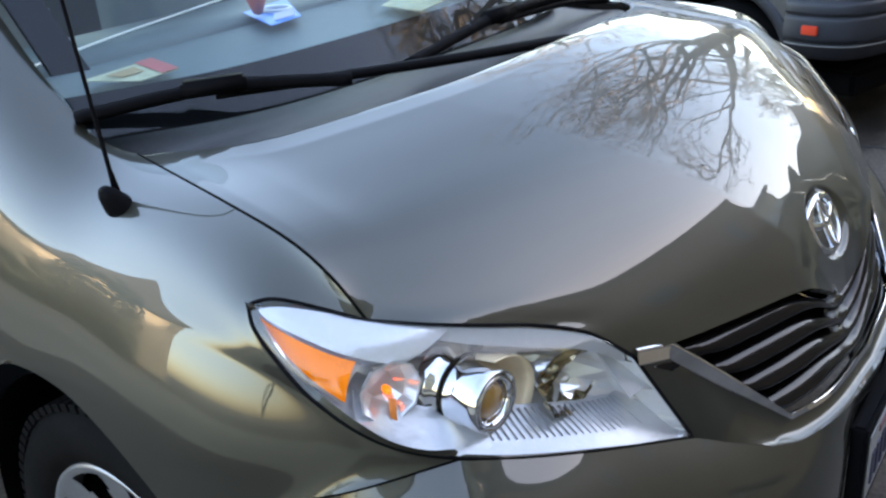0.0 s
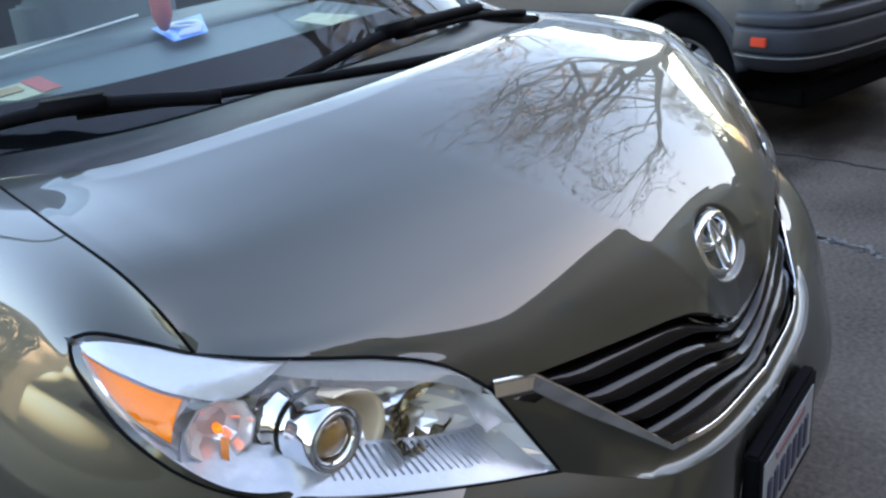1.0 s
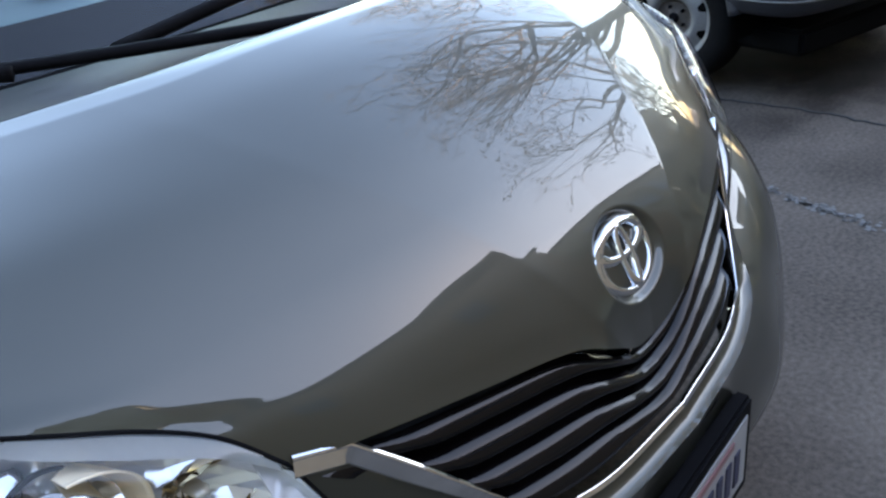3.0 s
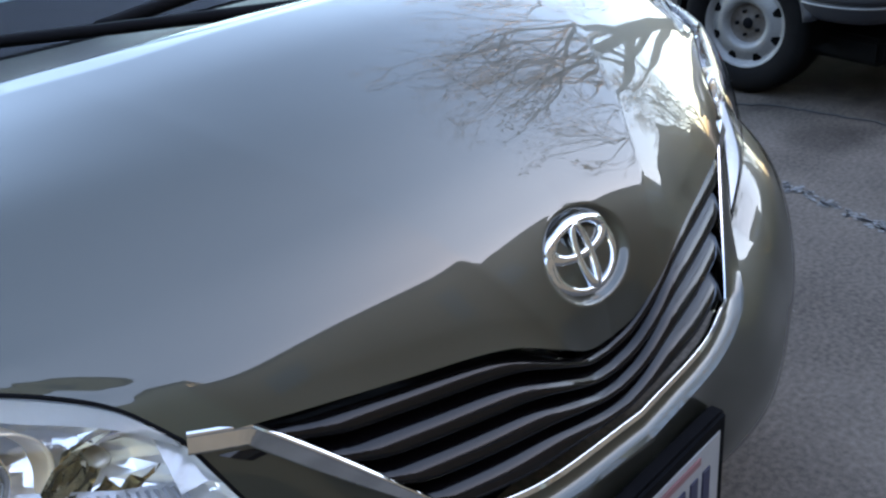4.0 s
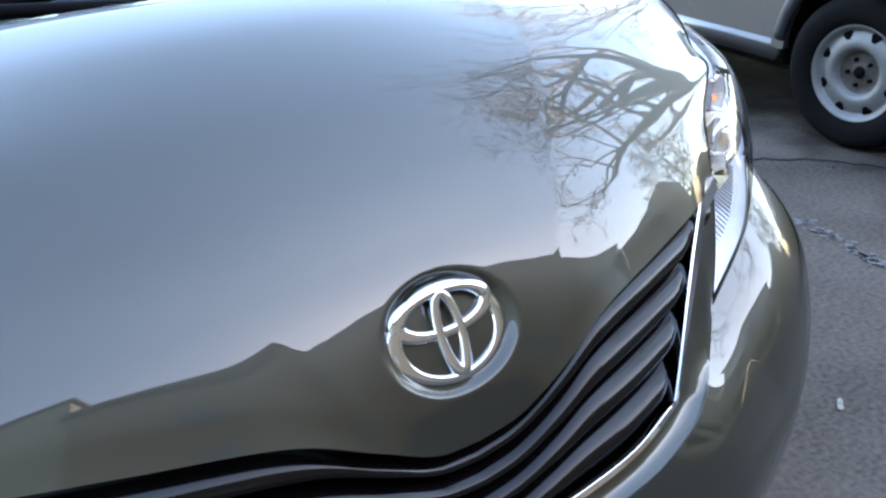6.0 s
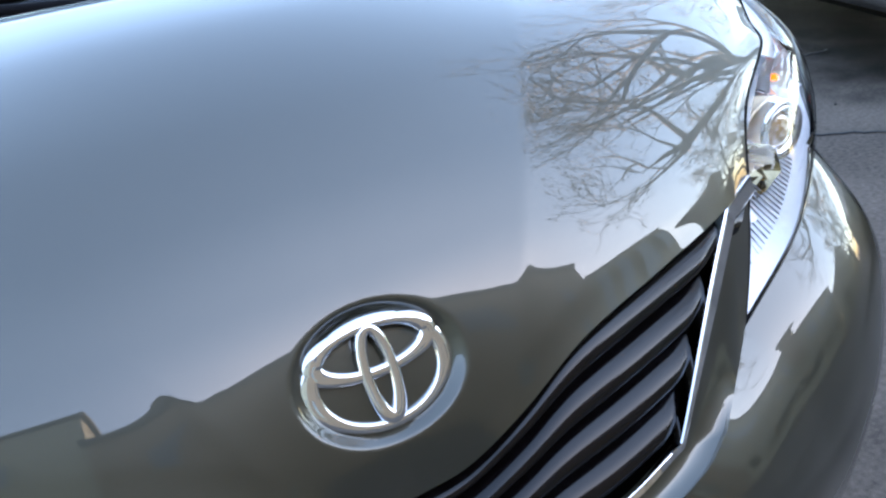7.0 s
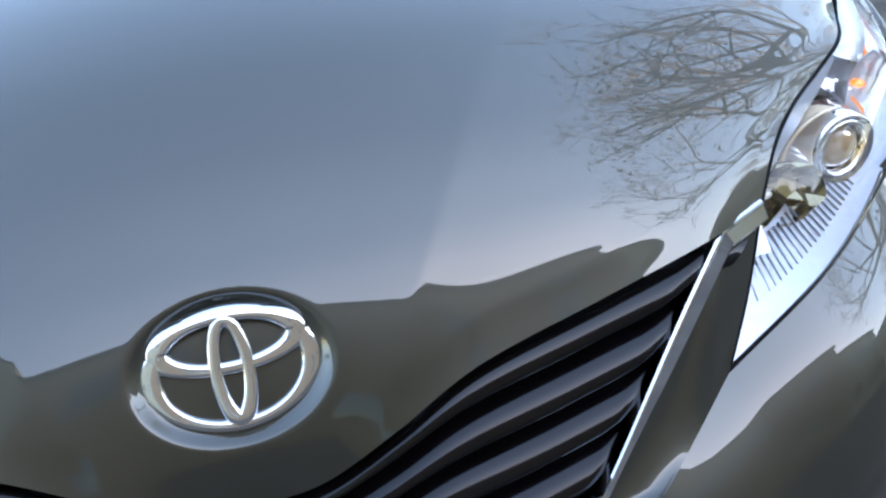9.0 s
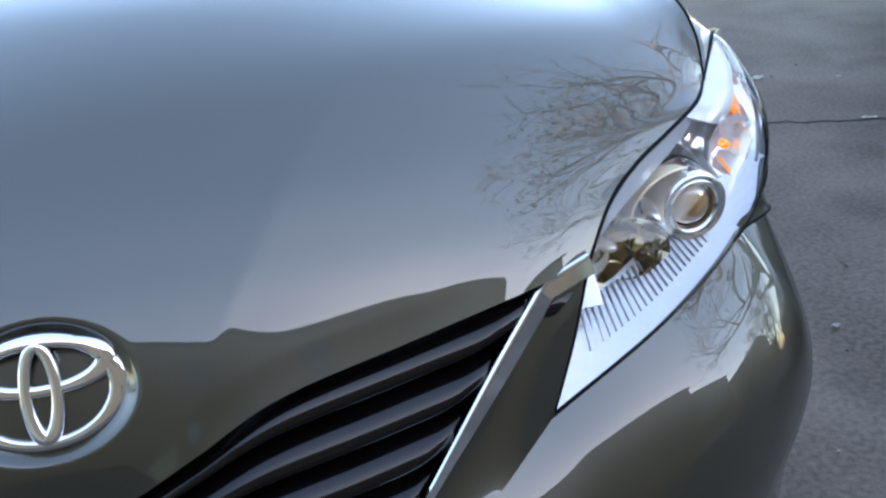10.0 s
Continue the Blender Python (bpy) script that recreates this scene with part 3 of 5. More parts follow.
bump_g = bump_g - bn * (0.055 * smooth01((0.52 - bv) / 0.34) * smooth01((bu - 0.28) / 0.2) * smooth01((1.02 - bu) / 0.12))[..., None]   # the foot tucks in below the plate
square = np.exp(-((bu - 0.24) / 0.12) ** 2) * np.exp(-((bv - 0.62) / 0.25) ** 2) * smooth01(bv / 0.25) * smooth01((1 - bv) / 0.2)
bump_g = bump_g + (0.020 * square)[..., None] * np.array((-0.9, -0.3, 0.0))   # the corner stands fuller
for _ in range(30):   # the skin flows without kinks
    bump_g[1:-1, 1:-1] += 0.5 * (0.25 * (bump_g[:-2, 1:-1] + bump_g[2:, 1:-1] + bump_g[1:-1, :-2] + bump_g[1:-1, 2:]) - bump_g[1:-1, 1:-1])
flipped(sheet, "bumper", bump_g, PAINT, van, depth=0.01)

# ---- wings
w_front = np.vstack([even(LAMP_OUT[::-1], 24), even(LAMP_LOW[k_:][::-1], 40)[1:], even(WING_SEAM, 30)[1:]])
w_top = np.vstack([SEAM[::-1], spline([(-0.762, 1.005, 1.074), (-0.772, 1.15, 1.095), (-0.80, 1.30, 1.115), (-0.83, 1.50, 1.125)], 40)[1:]])
w_top = even(w_top, 110)
ARCH = (1.03, 0.345, 0.385)


def eased_curve(x, xs, ys):
    """A smooth run of values through the given ones."""
    t = np.linspace(xs[0] - 0.2, xs[-1] + 0.2, 160)
    v = np.interp(t, xs, ys)
    k = np.exp(-((t[:, None] - t[None]) / 0.055) ** 2)
    return np.interp(x, t, (k @ v) / k.sum(1))


def wing_skin(y, a):
    """The wing's cross section at y: a runs 0 at the bonnet seam, 1 at the waist, 2 at the sill."""
    xs = eased_curve(y, (0.30, 0.46, 0.6, 0.72, 0.89, 1.0, 1.10, 1.25, 1.42, 1.5), (0.845, 0.848, 0.85, 0.83, 0.79, 0.766, 0.775, 0.752, 0.715, 0.698))
    zs = eased_curve(y, (0.30, 0.46, 0.51, 0.585, 0.72, 0.89, 1.0, 1.10, 1.25, 1.42, 1.5), (0.86, 0.94, 0.995, 1.034, 1.057, 1.068, 1.074, 1.098, 1.185, 1.295, 1.350))
    wide = eased_curve(y, (0.28, 0.34, 0.40, 0.45, 0.50, 0.56, 0.66, 0.85, 1.1, 1.5), (0.80, 0.874, 0.942, 0.980, 1.003, 1.017, 1.026, 1.022, 1.006, 0.998))
    n = eased_curve(y, (0.30, 0.38, 0.44, 0.50, 0.56, 0.61, 0.70, 0.90, 1.1, 1.5), (1.8, 2.15, 2.55, 2.6, 2.45, 2.3, 2.2, 2.25, 2.3, 2.2))
    q = np.clip(a, 0, 1) * math.pi / 2
    low = np.clip(a - 1, 0, 1)
    x = xs + (wide - xs) * np.sin(q) ** (2 / n) - 0.018 * low ** 2
    z = 0.50 + (zs - 0.50) * np.cos(q) ** (2 / n) - 0.20 * low
    ys = np.clip(y, SEAM[-1, 1], SEAM[0, 1])
    near = np.clip(1 - np.clip(a, 0, 1) / 0.5, 0, 1) ** 2 * np.clip((1.15 - y) / 0.15, 0, 1)   # the top edge follows the bonnet's gap
    x = x + near * (np.interp(ys, SEAM[::-1, 1], -SEAM[::-1, 0]) - xs)
    z = z + near * (np.interp(ys, SEAM[::-1, 1], SEAM[::-1, 2]) - zs)
    return np.stack([-x, y, z], -1)


def wing_share(p):
    ys, aa = np.full(200, p[1]), np.linspace(0, 2, 200)
    d = wing_skin(ys, aa) - p
    return aa[np.argmin(d[:, 0] ** 2 + d[:, 2] ** 2)]


a_front = np.array([wing_share(p) for p in w_front])
a_front = np.convolve(np.pad(a_front, 2, mode="edge"), np.ones(5) / 5, mode="valid")
ws = np.linspace(0, 1, len(w_front))[:, None]
a_front = a_front - a_front[0] * (1 - ws[:, 0]) ** 6   # the top row runs along the gap
wt = (np.linspace(0, 1, 90) ** 1.2)[None, :]
wy = w_front[:, 1:2] + wt * (1.5 - w_front[:, 1:2])
arch_z = ARCH[1] + np.sqrt(np.clip(ARCH[2] ** 2 - (wy[-1] - ARCH[0]) ** 2, 0.003, 1))
a_low = np.where(arch_z > 0.50, 1 - (arch_z - 0.50) / 0.9, 1 + (0.50 - arch_z) / 0.20)
wa = (1 - wt) * a_front[:, None] + wt * ws * a_low[-1]
wa = wa + ws ** 2 * (a_low - wa[-1])[None]
wing = wing_skin(wy, wa)
gap = w_front - wing[:, 0]
soft = np.exp(-((np.arange(len(gap))[:, None] - np.arange(len(gap))[None]) / 10.0) ** 2)
soft = (soft @ gap) / soft.sum(1, keepdims=True) * smooth01(ws / 0.07)   # the edge along the bonnet stays where it is
wing += ((1 - wt) ** 3)[..., None] * soft[:, None] + ((1 - wt) ** 36)[..., None] * (gap - soft)[:, None]
tilt = np.interp(wing[..., 1], (0.44, 0.50, 0.60, 0.715, 0.85, 1.0), (0.25, 0.25, 0.20, 0.165, 0.11, 0.02))
off = (wing[..., 2] - np.interp(wing[..., 1], (0.47, 0.513, 0.60, 0.715, 0.85), (0.785, 0.814, 0.862, 0.885, 0.899))) / 0.10
wing[..., 0] += 0.16 * tilt * off * np.exp(-off ** 2 / 2) * smooth01(wt / 0.10) * smooth01(ws / 0.1) * smooth01(1.3 - off)   # the flank below the shoulder leans out
for _ in range(100):   # the skin flows without ripples
    wing[1:-1, 1:-1] += 0.5 * (0.25 * (wing[:-2, 1:-1] + wing[2:, 1:-1] + wing[1:-1, :-2] + wing[1:-1, 2:]) - wing[1:-1, 1:-1])
flipped(sheet, "wing", wing, PAINT, van, "olive-grey front wing", depth=0.012)

# ---- shut lines
for side in (False, True):
    tube("shut_line", SEAM + np.array((0, 0, -0.0009)), 0.0024, DARK, van, "black gap beside the bonnet", 6, mirror=side)
    tube("shut_line", WING_SEAM + np.array((0.0005, 0, 0)), 0.0017, DARK, van, "black gap above the bumper", 6, mirror=side)

# ---- wheels
def van_wheel(x, y, side):
    m = pose(x, y, 0.335, 0, 90 * side, 0)
    tyre = lathe("tyre", [(0.215, 0.09), (0.235, 0.112), (0.27, 0.118), (0.305, 0.112), (0.326, 0.09), (0.334, 0.05), (0.335, 0.0), (0.334, -0.05), (0.326, -0.09),
                          (0.27, -0.115), (0.215, -0.09)], m, RUBBER, van, "black tyre", 72)
    for k in range(72):   # tread blocks at the shoulder
        a = 2 * math.pi * k / 72
        bm = bmesh.new()
        bmesh.ops.create_cube(bm, size=1)
        q = m @ pose(0, 0, 0, 0, 0, math.degrees(a)) @ Matrix.Translation((0.331, 0, 0.075)) @ Matrix.Diagonal((0.016, 0.019, 0.05, 1))
        bmesh.ops.transform(bm, matrix=q, verts=bm.verts)
        part("tread_block", bm, RUBBER, tyre)
    prof = [(0.0, 0.075), (0.03, 0.078), (0.055, 0.072), (0.075, 0.070), (0.10, 0.074), (0.13, 0.080), (0.16, 0.086), (0.185, 0.092), (0.20, 0.098), (0.212, 0.104), (0.219, 0.104), (0.222, 0.09), (0.205, 0.05), (0.2, -0.08)]
    n, vs, fs, c = 98, [], [], 14
    for k in range(n):
        for r, h in prof:
            vs.append(m @ Vector((r * math.cos(2 * math.pi * k / n), r * math.sin(2 * math.pi * k / n), h)))
    for k in range(n):
        for i in range(c - 1):
            if 3 <= i <= 7 and abs(k % 14 - 6.5) < 1.6 + 0.55 * (i - 2):
                continue
            fs.append((k * c + i, ((k + 1) % n) * c + i, ((k + 1) % n) * c + i + 1, k * c + i + 1))
    raw("rim", vs, fs, STEEL_A, tyre, "silver alloy rim with seven spokes")
    lathe("rim_well", [(0.0, 0.0), (0.19, 0.0), (0.2, 0.06)], m, DARK, tyre)
    return tyre


for sx in (-1, 1):
    for y in (1.02, 4.05):
        van_wheel(sx * 0.848, y, sx)
for sx in (-1, 1):   # dark wheel housings
    for y in (1.02, 4.05):
        well("wheel_housing", 0.40, -0.30, pose(sx * 0.955, y, 0.34, 0, 90 * sx, 0), DARK, van)

# ---- number plate
plate = box("number_plate", (-0.170, -0.040, 0.340), (0.170, -0.010, 0.524), BLACK, van, "white plate in a black frame", 0.006)
box("plate_face", (-0.148, -0.0420, 0.364), (0.148, -0.0345, 0.498), PLATEWHITE, plate, "", 0.001)
for k in range(7):
    x0 = -0.128 + k * 0.037
    box("bar", (x0, -0.0445, 0.385), (x0 + 0.022, -0.0405, 0.452), INK, plate, "", 0.001)
box("header_bar", (-0.085, -0.0445, 0.473), (0.085, -0.0405, 0.487), INKRED, plate, "", 0.001)

# ---- cowl, windscreen, wipers
SCREEN_LOW = spline([(-0.775, 1.10, 1.092), (-0.55, 0.955, 1.095), (-0.30, 0.885, 1.102), (0, 0.865, 1.105)], 60)
SCREEN_TOP = spline([(-0.60, 1.90, 1.64), (-0.40, 1.83, 1.685), (0, 1.80, 1.70)], 60)
both = lambda c: np.vstack([c, (c * FLIP)[-2::-1]])
cowl_hi = both(REAR) + np.array((0, 0.006, -0.030))
cowl_lo = even(both(SCREEN_LOW), len(cowl_hi)) + np.array((0, 0.05, -0.012))
cowl = coons(cowl_hi, cowl_lo, even(np.array([cowl_hi[0], cowl_lo[0]]), 14), even(np.array([cowl_hi[-1], cowl_lo[-1]]), 14))
cowl[..., 2] -= 0.012 * np.sin(np.linspace(0, math.pi, 14))[:, None]
sheet("cowl", cowl, COWL, van, "black plastic cowl below the windscreen", 0.0)
s_lo, s_hi = both(SCREEN_LOW), both(SCREEN_TOP)
screen = coons(s_lo, s_hi, spline([s_lo[0], (s_lo[0] + s_hi[0]) / 2 + np.array((-0.02, -0.03, 0.03)), s_hi[0]], 40),
               spline([s_lo[-1], (s_lo[-1] + s_hi[-1]) / 2 + np.array((0.02, -0.03, 0.03)), s_hi[-1]], 40))
sheet("windscreen", screen, GLASS, van, "tinted windscreen mirroring the sky", 0.0)
sheet("ceramic_band", screen[:5] + np.array((0, 0.004, -0.006)), BLACK, van, "black band along the glass", 0.0)
for cols in (slice(0, 6), slice(-6, None)):
    sheet("ceramic_edge", screen[6:, cols] + np.array((0, 0.004, -0.006)), BLACK, van, "black band along the glass", 0.0)


def wiper(pivot, tip, mid, bend):
    a, b = Vector(pivot), Vector(tip)
    arm = tube("wiper", spline([a, Vector(bend), Vector(mid)], 24), np.linspace(0.016, 0.012, 24), BLACK, van, "black wiper arm and blade", 8, False, 0.7)
    d = (b - Vector(mid))
    c = Vector(mid) - d
    tube("blade", spline([c + Vector((0, 0, -0.006)), Vector(mid) + Vector((0, 0, 0.012)), b + Vector((0, 0, -0.006))], 30), 0.0135, BLACK, arm, "", 6, False, 0.9)
    bm = bmesh.new()
    bmesh.ops.create_cube(bm, size=1)
    bmesh.ops.transform(bm, matrix=Matrix.Translation(Vector(mid) + Vector((0, 0, 0.016))) @ d.to_track_quat("X", "Z").to_matrix().to_4x4() @ Matrix.Diagonal((0.11, 0.036, 0.028, 1)), verts=bm.verts)
    bmesh.ops.bevel(bm, geom=bm.edges[:], offset=0.005, segments=2, affect="EDGES")
    part("clip", bm, BLACK, arm, "", True)


wiper((0.12, 0.69, 1.100), (-0.777, 1.135, 1.131), (-0.607, 0.972, 1.137), (-0.24, 0.772, 1.126))
wiper((0.66, 0.87, 1.088), (-0.265, 0.815, 1.131), (0.09, 0.838, 1.138), (0.40, 0.86, 1.122))

# ---- aerial on the wing
ant = lathe("aerial", [(0.0, 0.052), (0.008, 0.050), (0.014, 0.040), (0.020, 0.018), (0.023, 0.0), (0.024, -0.02)], pose(-0.862, 0.925, 1.022, -4, -30, 0) @ Matrix.Diagonal((1, 1.35, 1, 1)), BLACK, van, "black whip aerial on a bulb-shaped base", 24)
tube("mast", [(-0.866, 0.926, 1.05), (-0.867, 0.931, 1.09), (-0.862, 0.960, 1.34), (-0.858, 0.985, 1.60)], [0.007, 0.0036, 0.003, 0.0026], BLACK, ant)

# ---- cabin behind the screen
ring = []
for y, lift, nar in ((1.50, 0, 0), (2.1, 0.0, 0.0), (3.2, 0.02, 0.0), (4.4, 0.0, 0.01), (4.95, -0.05, 0.05), (5.08, -0.25, 0.1)):
    ring.append([(x - nar * np.sign(x) if x else 0, y, z + (lift if z > 1.2 else 0)) for x, z in
                 ((-0.96, 0.28), (-0.988, 0.55), (-0.985, 0.85), (-0.955, 1.05), (-0.93, 1.10))])
body = np.array(ring)
body = np.array([spline(r, 30) for r in body])
body = np.array([spline(body[:, i], 60) for i in range(30)]).transpose(1, 0, 2)
flipped(sheet, "side_panel", body, PAINT, van, depth=0.01)
top = []
for y, z, w0 in ((1.88, 1.665, 0.62), (2.2, 1.735, 0.66), (3.2, 1.765, 0.68), (4.3, 1.745, 0.66), (4.85, 1.68, 0.62)):
    top.append([(-w0 - 0.06, y, z - 0.10), (-w0, y, z - 0.035), (-w0 * 0.5, y, z - 0.004), (0, y, z + 0.004), (w0 * 0.5, y, z - 0.004), (w0, y, z - 0.035), (w0 + 0.06, y, z - 0.10)])
top = np.array([spline(r, 40) for r in top])
sheet("roof", np.array([spline(top[:, i], 40) for i in range(40)]).transpose(1, 0, 2), PAINT, van, "olive-grey roof", 0.02)
gr_lo = spline([(-0.90, 1.50, 1.11), (-0.93, 2.2, 1.105), (-0.93, 3.5, 1.105), (-0.90, 4.9, 1.10)], 40)
gr_hi = spline([(-0.745, 1.95, 1.58), (-0.735, 2.6, 1.645), (-0.735, 3.6, 1.645), (-0.69, 4.8, 1.58)], 40)
green = coons(gr_lo, gr_hi, even(np.array([gr_lo[0], gr_hi[0]]), 12), even(np.array([gr_lo[-1], gr_hi[-1]]), 12))
flipped(sheet, "side_glass", green, GLASS, van, depth=0.01)
p_in = spline([(-0.722, 1.40, 1.278), (-0.665, 1.66, 1.470), (-0.612, 1.91, 1.655)], 40)
p_out = spline([(-0.862, 1.40, 1.185), (-0.800, 1.68, 1.400), (-0.735, 1.96, 1.60)], 40)
p_skirt = spline([(-0.935, 1.42, 1.05), (-0.865, 1.70, 1.30), (-0.77, 1.96, 1.56)], 40)
pil = np.concatenate([coons(p_in, p_out, even(np.array([p_in[0], p_out[0]]), 10), even(np.array([p_in[-1], p_out[-1]]), 10)),
                      coons(p_out, p_skirt, even(np.array([p_out[0], p_skirt[0]]), 6), even(np.array([p_out[-1], p_skirt[-1]]), 6))[1:]], axis=0)
pil = pil + (np.sin(np.linspace(0, math.pi, 15))[:, None, None] * np.array((-0.008, -0.004, 0.008)))
flipped(sheet, "pillar", pil, PAINT, van, "painted windscreen pillar", depth=0.0)
tail = coons(even(np.array([(-0.86, 5.08, 0.28), (0.86, 5.08, 0.28)]), 20), even(np.array([(-0.66, 4.87, 1.64), (0.66, 4.87, 1.64)]), 20),
             spline([(-0.86, 5.08, 0.28), (-0.86, 5.1, 0.9), (-0.66, 4.87, 1.64)], 20), spline([(0.86, 5.08, 0.28), (0.86, 5.1, 0.9), (0.66, 4.87, 1.64)], 20))
sheet("tailgate", tail, PAINT, van, "olive-grey tailgate", 0.02)
dash_g = coons(both(SCREEN_LOW) + np.array((0, 0.03, -0.030)), even(np.array([(-0.72, 1.62, 1.10), (0.72, 1.62, 1.10)]), 119),
               even(np.array([(-0.755, 1.13, 1.055), (-0.72, 1.62, 1.10)]), 20), even(np.array([(0.755, 1.13, 1.055), (0.72, 1.62, 1.10)]), 20))
sheet("dashboard", dash_g, GREY_DASH, van, "grey dashboard top", 0.05)
# a thin pale line runs aslant behind the dashboard
tube("dash_line", spline([(-0.62, 1.63, 1.114), (-0.473, 1.699, 1.118), (-0.10, 1.835, 1.120), (0.30, 1.97, 1.120)], 30), 0.0035, LINEPALE, van, "thin pale line behind the dashboard", 6)
box("dash_hood", (-0.70, 1.60, 1.02), (0.70, 2.02, 1.108), GREY_DASH, van, "", 0.03, 3, True)
box("underbody", (-0.80, 0.35, 0.20), (0.80, 4.9, 0.32), DARK, van, "", 0.02)
for sx in (-0.38, 0.38):
    seat = box("seat", (sx - 0.26, 2.15, 0.55), (sx + 0.26, 2.40, 1.22), GREY_DASH, van, "grey seat", 0.06, 3, True)
    box("headrest", (sx - 0.14, 2.20, 1.26), (sx + 0.14, 2.32, 1.46), GREY_DASH, seat, "", 0.05, 3, True)


# ---- papers and cards on the dashboard
def card(name, corners, material, label, category):
    g = np.array([[corners[0], corners[1]], [corners[3], corners[2]]], float)
    g = np.array([even(r, 8) for r in g])
    g = np.array([even(g[:, i], 5) for i in range(8)]).transpose(1, 0, 2)
    ob = sheet(name, g, material, None, "", 0.0015, away=(0, 1.4, 0.2))
    return tagged(ob, label, category)


def flat_part(name, corners, material, parent, label=""):
    g = np.array([even(np.array(r, float), 5) for r in ((corners[0], corners[1]), (corners[3], corners[2]))])
    return sheet(name, g, material, parent, label, 0.0008, away=(0, 1.4, 0.2))


YEL = mat("yellow_paper", (0.42, 0.42, 0.28), 0.6, 0.0, 0.3, 25)
RED = mat("red_paper", (0.45, 0.09, 0.09), 0.6, 0.0, 0.1, 25)
BLUE = mat("blue_card", (0.01, 0.20, 0.75), 0.4, 0.0, 0.1, 25)
BROWN = mat("brown_print", (0.35, 0.24, 0.12), 0.6, 0.0, 0.2, 40)
WHITE = mat("white_paper", (0.8, 0.82, 0.80), 0.6, 0.0, 0.05, 25)

pa = card("dash_paper", [(-0.558, 1.443, 1.113), (-0.353, 1.476, 1.113), (-0.389, 1.340, 1.108), (-0.497, 1.330, 1.108)], YEL, "pale yellow printed paper with a red end on the dashboard", "paper")
flat_part("red_end", [(-0.405, 1.468, 1.1155), (-0.353, 1.476, 1.1155), (-0.389, 1.340, 1.1105), (-0.436, 1.336, 1.1105)], RED, pa, "red printed end")
flat_part("print_bar", [(-0.51, 1.425, 1.1148), (-0.43, 1.435, 1.1148), (-0.445, 1.385, 1.1130), (-0.50, 1.380, 1.1130)], BROWN, pa)
card("dash_paper", [(0.341, 1.379, 1.112), (0.458, 1.422, 1.112), (0.466, 1.260, 1.107), (0.319, 1.227, 1.107)], YEL, "pale yellow printed paper lying on the dashboard", "paper")
bc = card("blue_card", [(0.002, 1.455, 1.120), (0.114, 1.676, 1.124), (0.33, 1.727, 1.124), (0.129, 1.473, 1.120)], BLUE, "bright blue printed card on the dashboard", "card")
tube("ring_print", [(0.165 + 0.035 * math.cos(a), 1.60 + 0.045 * math.sin(a), 1.128) for a in np.linspace(0, 2 * math.pi, 24)[:-1]], 0.005, WHITE, bc, "white ring", 6, True)
for k in range(3):
    box("print_bar", (0.055 + 0.025 * k, 1.49 + 0.025 * k, 1.122), (0.125 + 0.025 * k, 1.499 + 0.025 * k, 1.127), WHITE, bc, "", 0.0)
lathe("print_drop", [(0.0, 0.15), (0.012, 0.13), (0.026, 0.08), (0.026, 0.04), (0.012, 0.005), (0.0, 0.0)], pose(0.085, 1.585, 1.125, 0, 0, 0), RED, bc, "red drop-shaped ornament", 16)

# ---------------------------------------------------------------- ground
def asphalt(stains_and_shade):
    """Worn asphalt with fine chips; soft-edged spots (x, y, radius, depth) are oil stain and painted-in car shade."""
    m = mat("asphalt", (0.094, 0.077, 0.064), 0.9, 0.0, 0.6, 1.6, 0.3, 240, spec=0.12, fine=60)
    n, l = m.node_tree.nodes, m.node_tree.links
    b = n["Principled BSDF"]
    last = b.inputs["Base Color"].links[0].from_socket
    tc, warp = n.new("ShaderNodeTexCoord"), n.new("ShaderNodeTexNoise")
    warp.inputs["Scale"].default_value, warp.inputs["Detail"].default_value = 3.5, 6
    l.new(tc.outputs["Object"], warp.inputs["Vector"])
    for x, y, r, depth in stains_and_shade:
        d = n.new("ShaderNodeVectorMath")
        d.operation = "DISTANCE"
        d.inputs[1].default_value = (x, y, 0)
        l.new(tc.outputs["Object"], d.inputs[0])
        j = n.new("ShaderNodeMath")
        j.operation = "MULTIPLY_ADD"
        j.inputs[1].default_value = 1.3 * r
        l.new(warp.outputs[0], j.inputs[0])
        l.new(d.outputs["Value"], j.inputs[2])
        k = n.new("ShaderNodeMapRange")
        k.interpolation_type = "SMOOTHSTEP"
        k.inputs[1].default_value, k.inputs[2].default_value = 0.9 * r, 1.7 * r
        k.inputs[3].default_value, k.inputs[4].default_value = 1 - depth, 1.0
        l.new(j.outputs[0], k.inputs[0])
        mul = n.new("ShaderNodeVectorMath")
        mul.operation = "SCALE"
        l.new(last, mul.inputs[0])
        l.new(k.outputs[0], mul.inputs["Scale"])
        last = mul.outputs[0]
    l.new(last, b.inputs["Base Color"])
    return m


# the first five put the silver car's shade, with staining, into the asphalt
STAINS_AND_SHADE = ((3.72, 0.30, 0.85, 0.55), (3.72, 0.95, 0.92, 0.70), (3.74, 1.65, 0.92, 0.72), (3.82, 2.35, 0.92, 0.72), (4.0, 3.05, 0.9, 0.65), (2.75, 0.85, 0.25, 0.35), (2.2, 1.9, 0.2, 0.3), (1.75, -0.55, 0.25, 0.25), (1.6, 0.9, 0.15, 0.2), (2.45, 0.35, 0.3, 0.25), (2.9, 2.4, 0.5, 0.25), (2.1, 3.6, 0.3, 0.25))


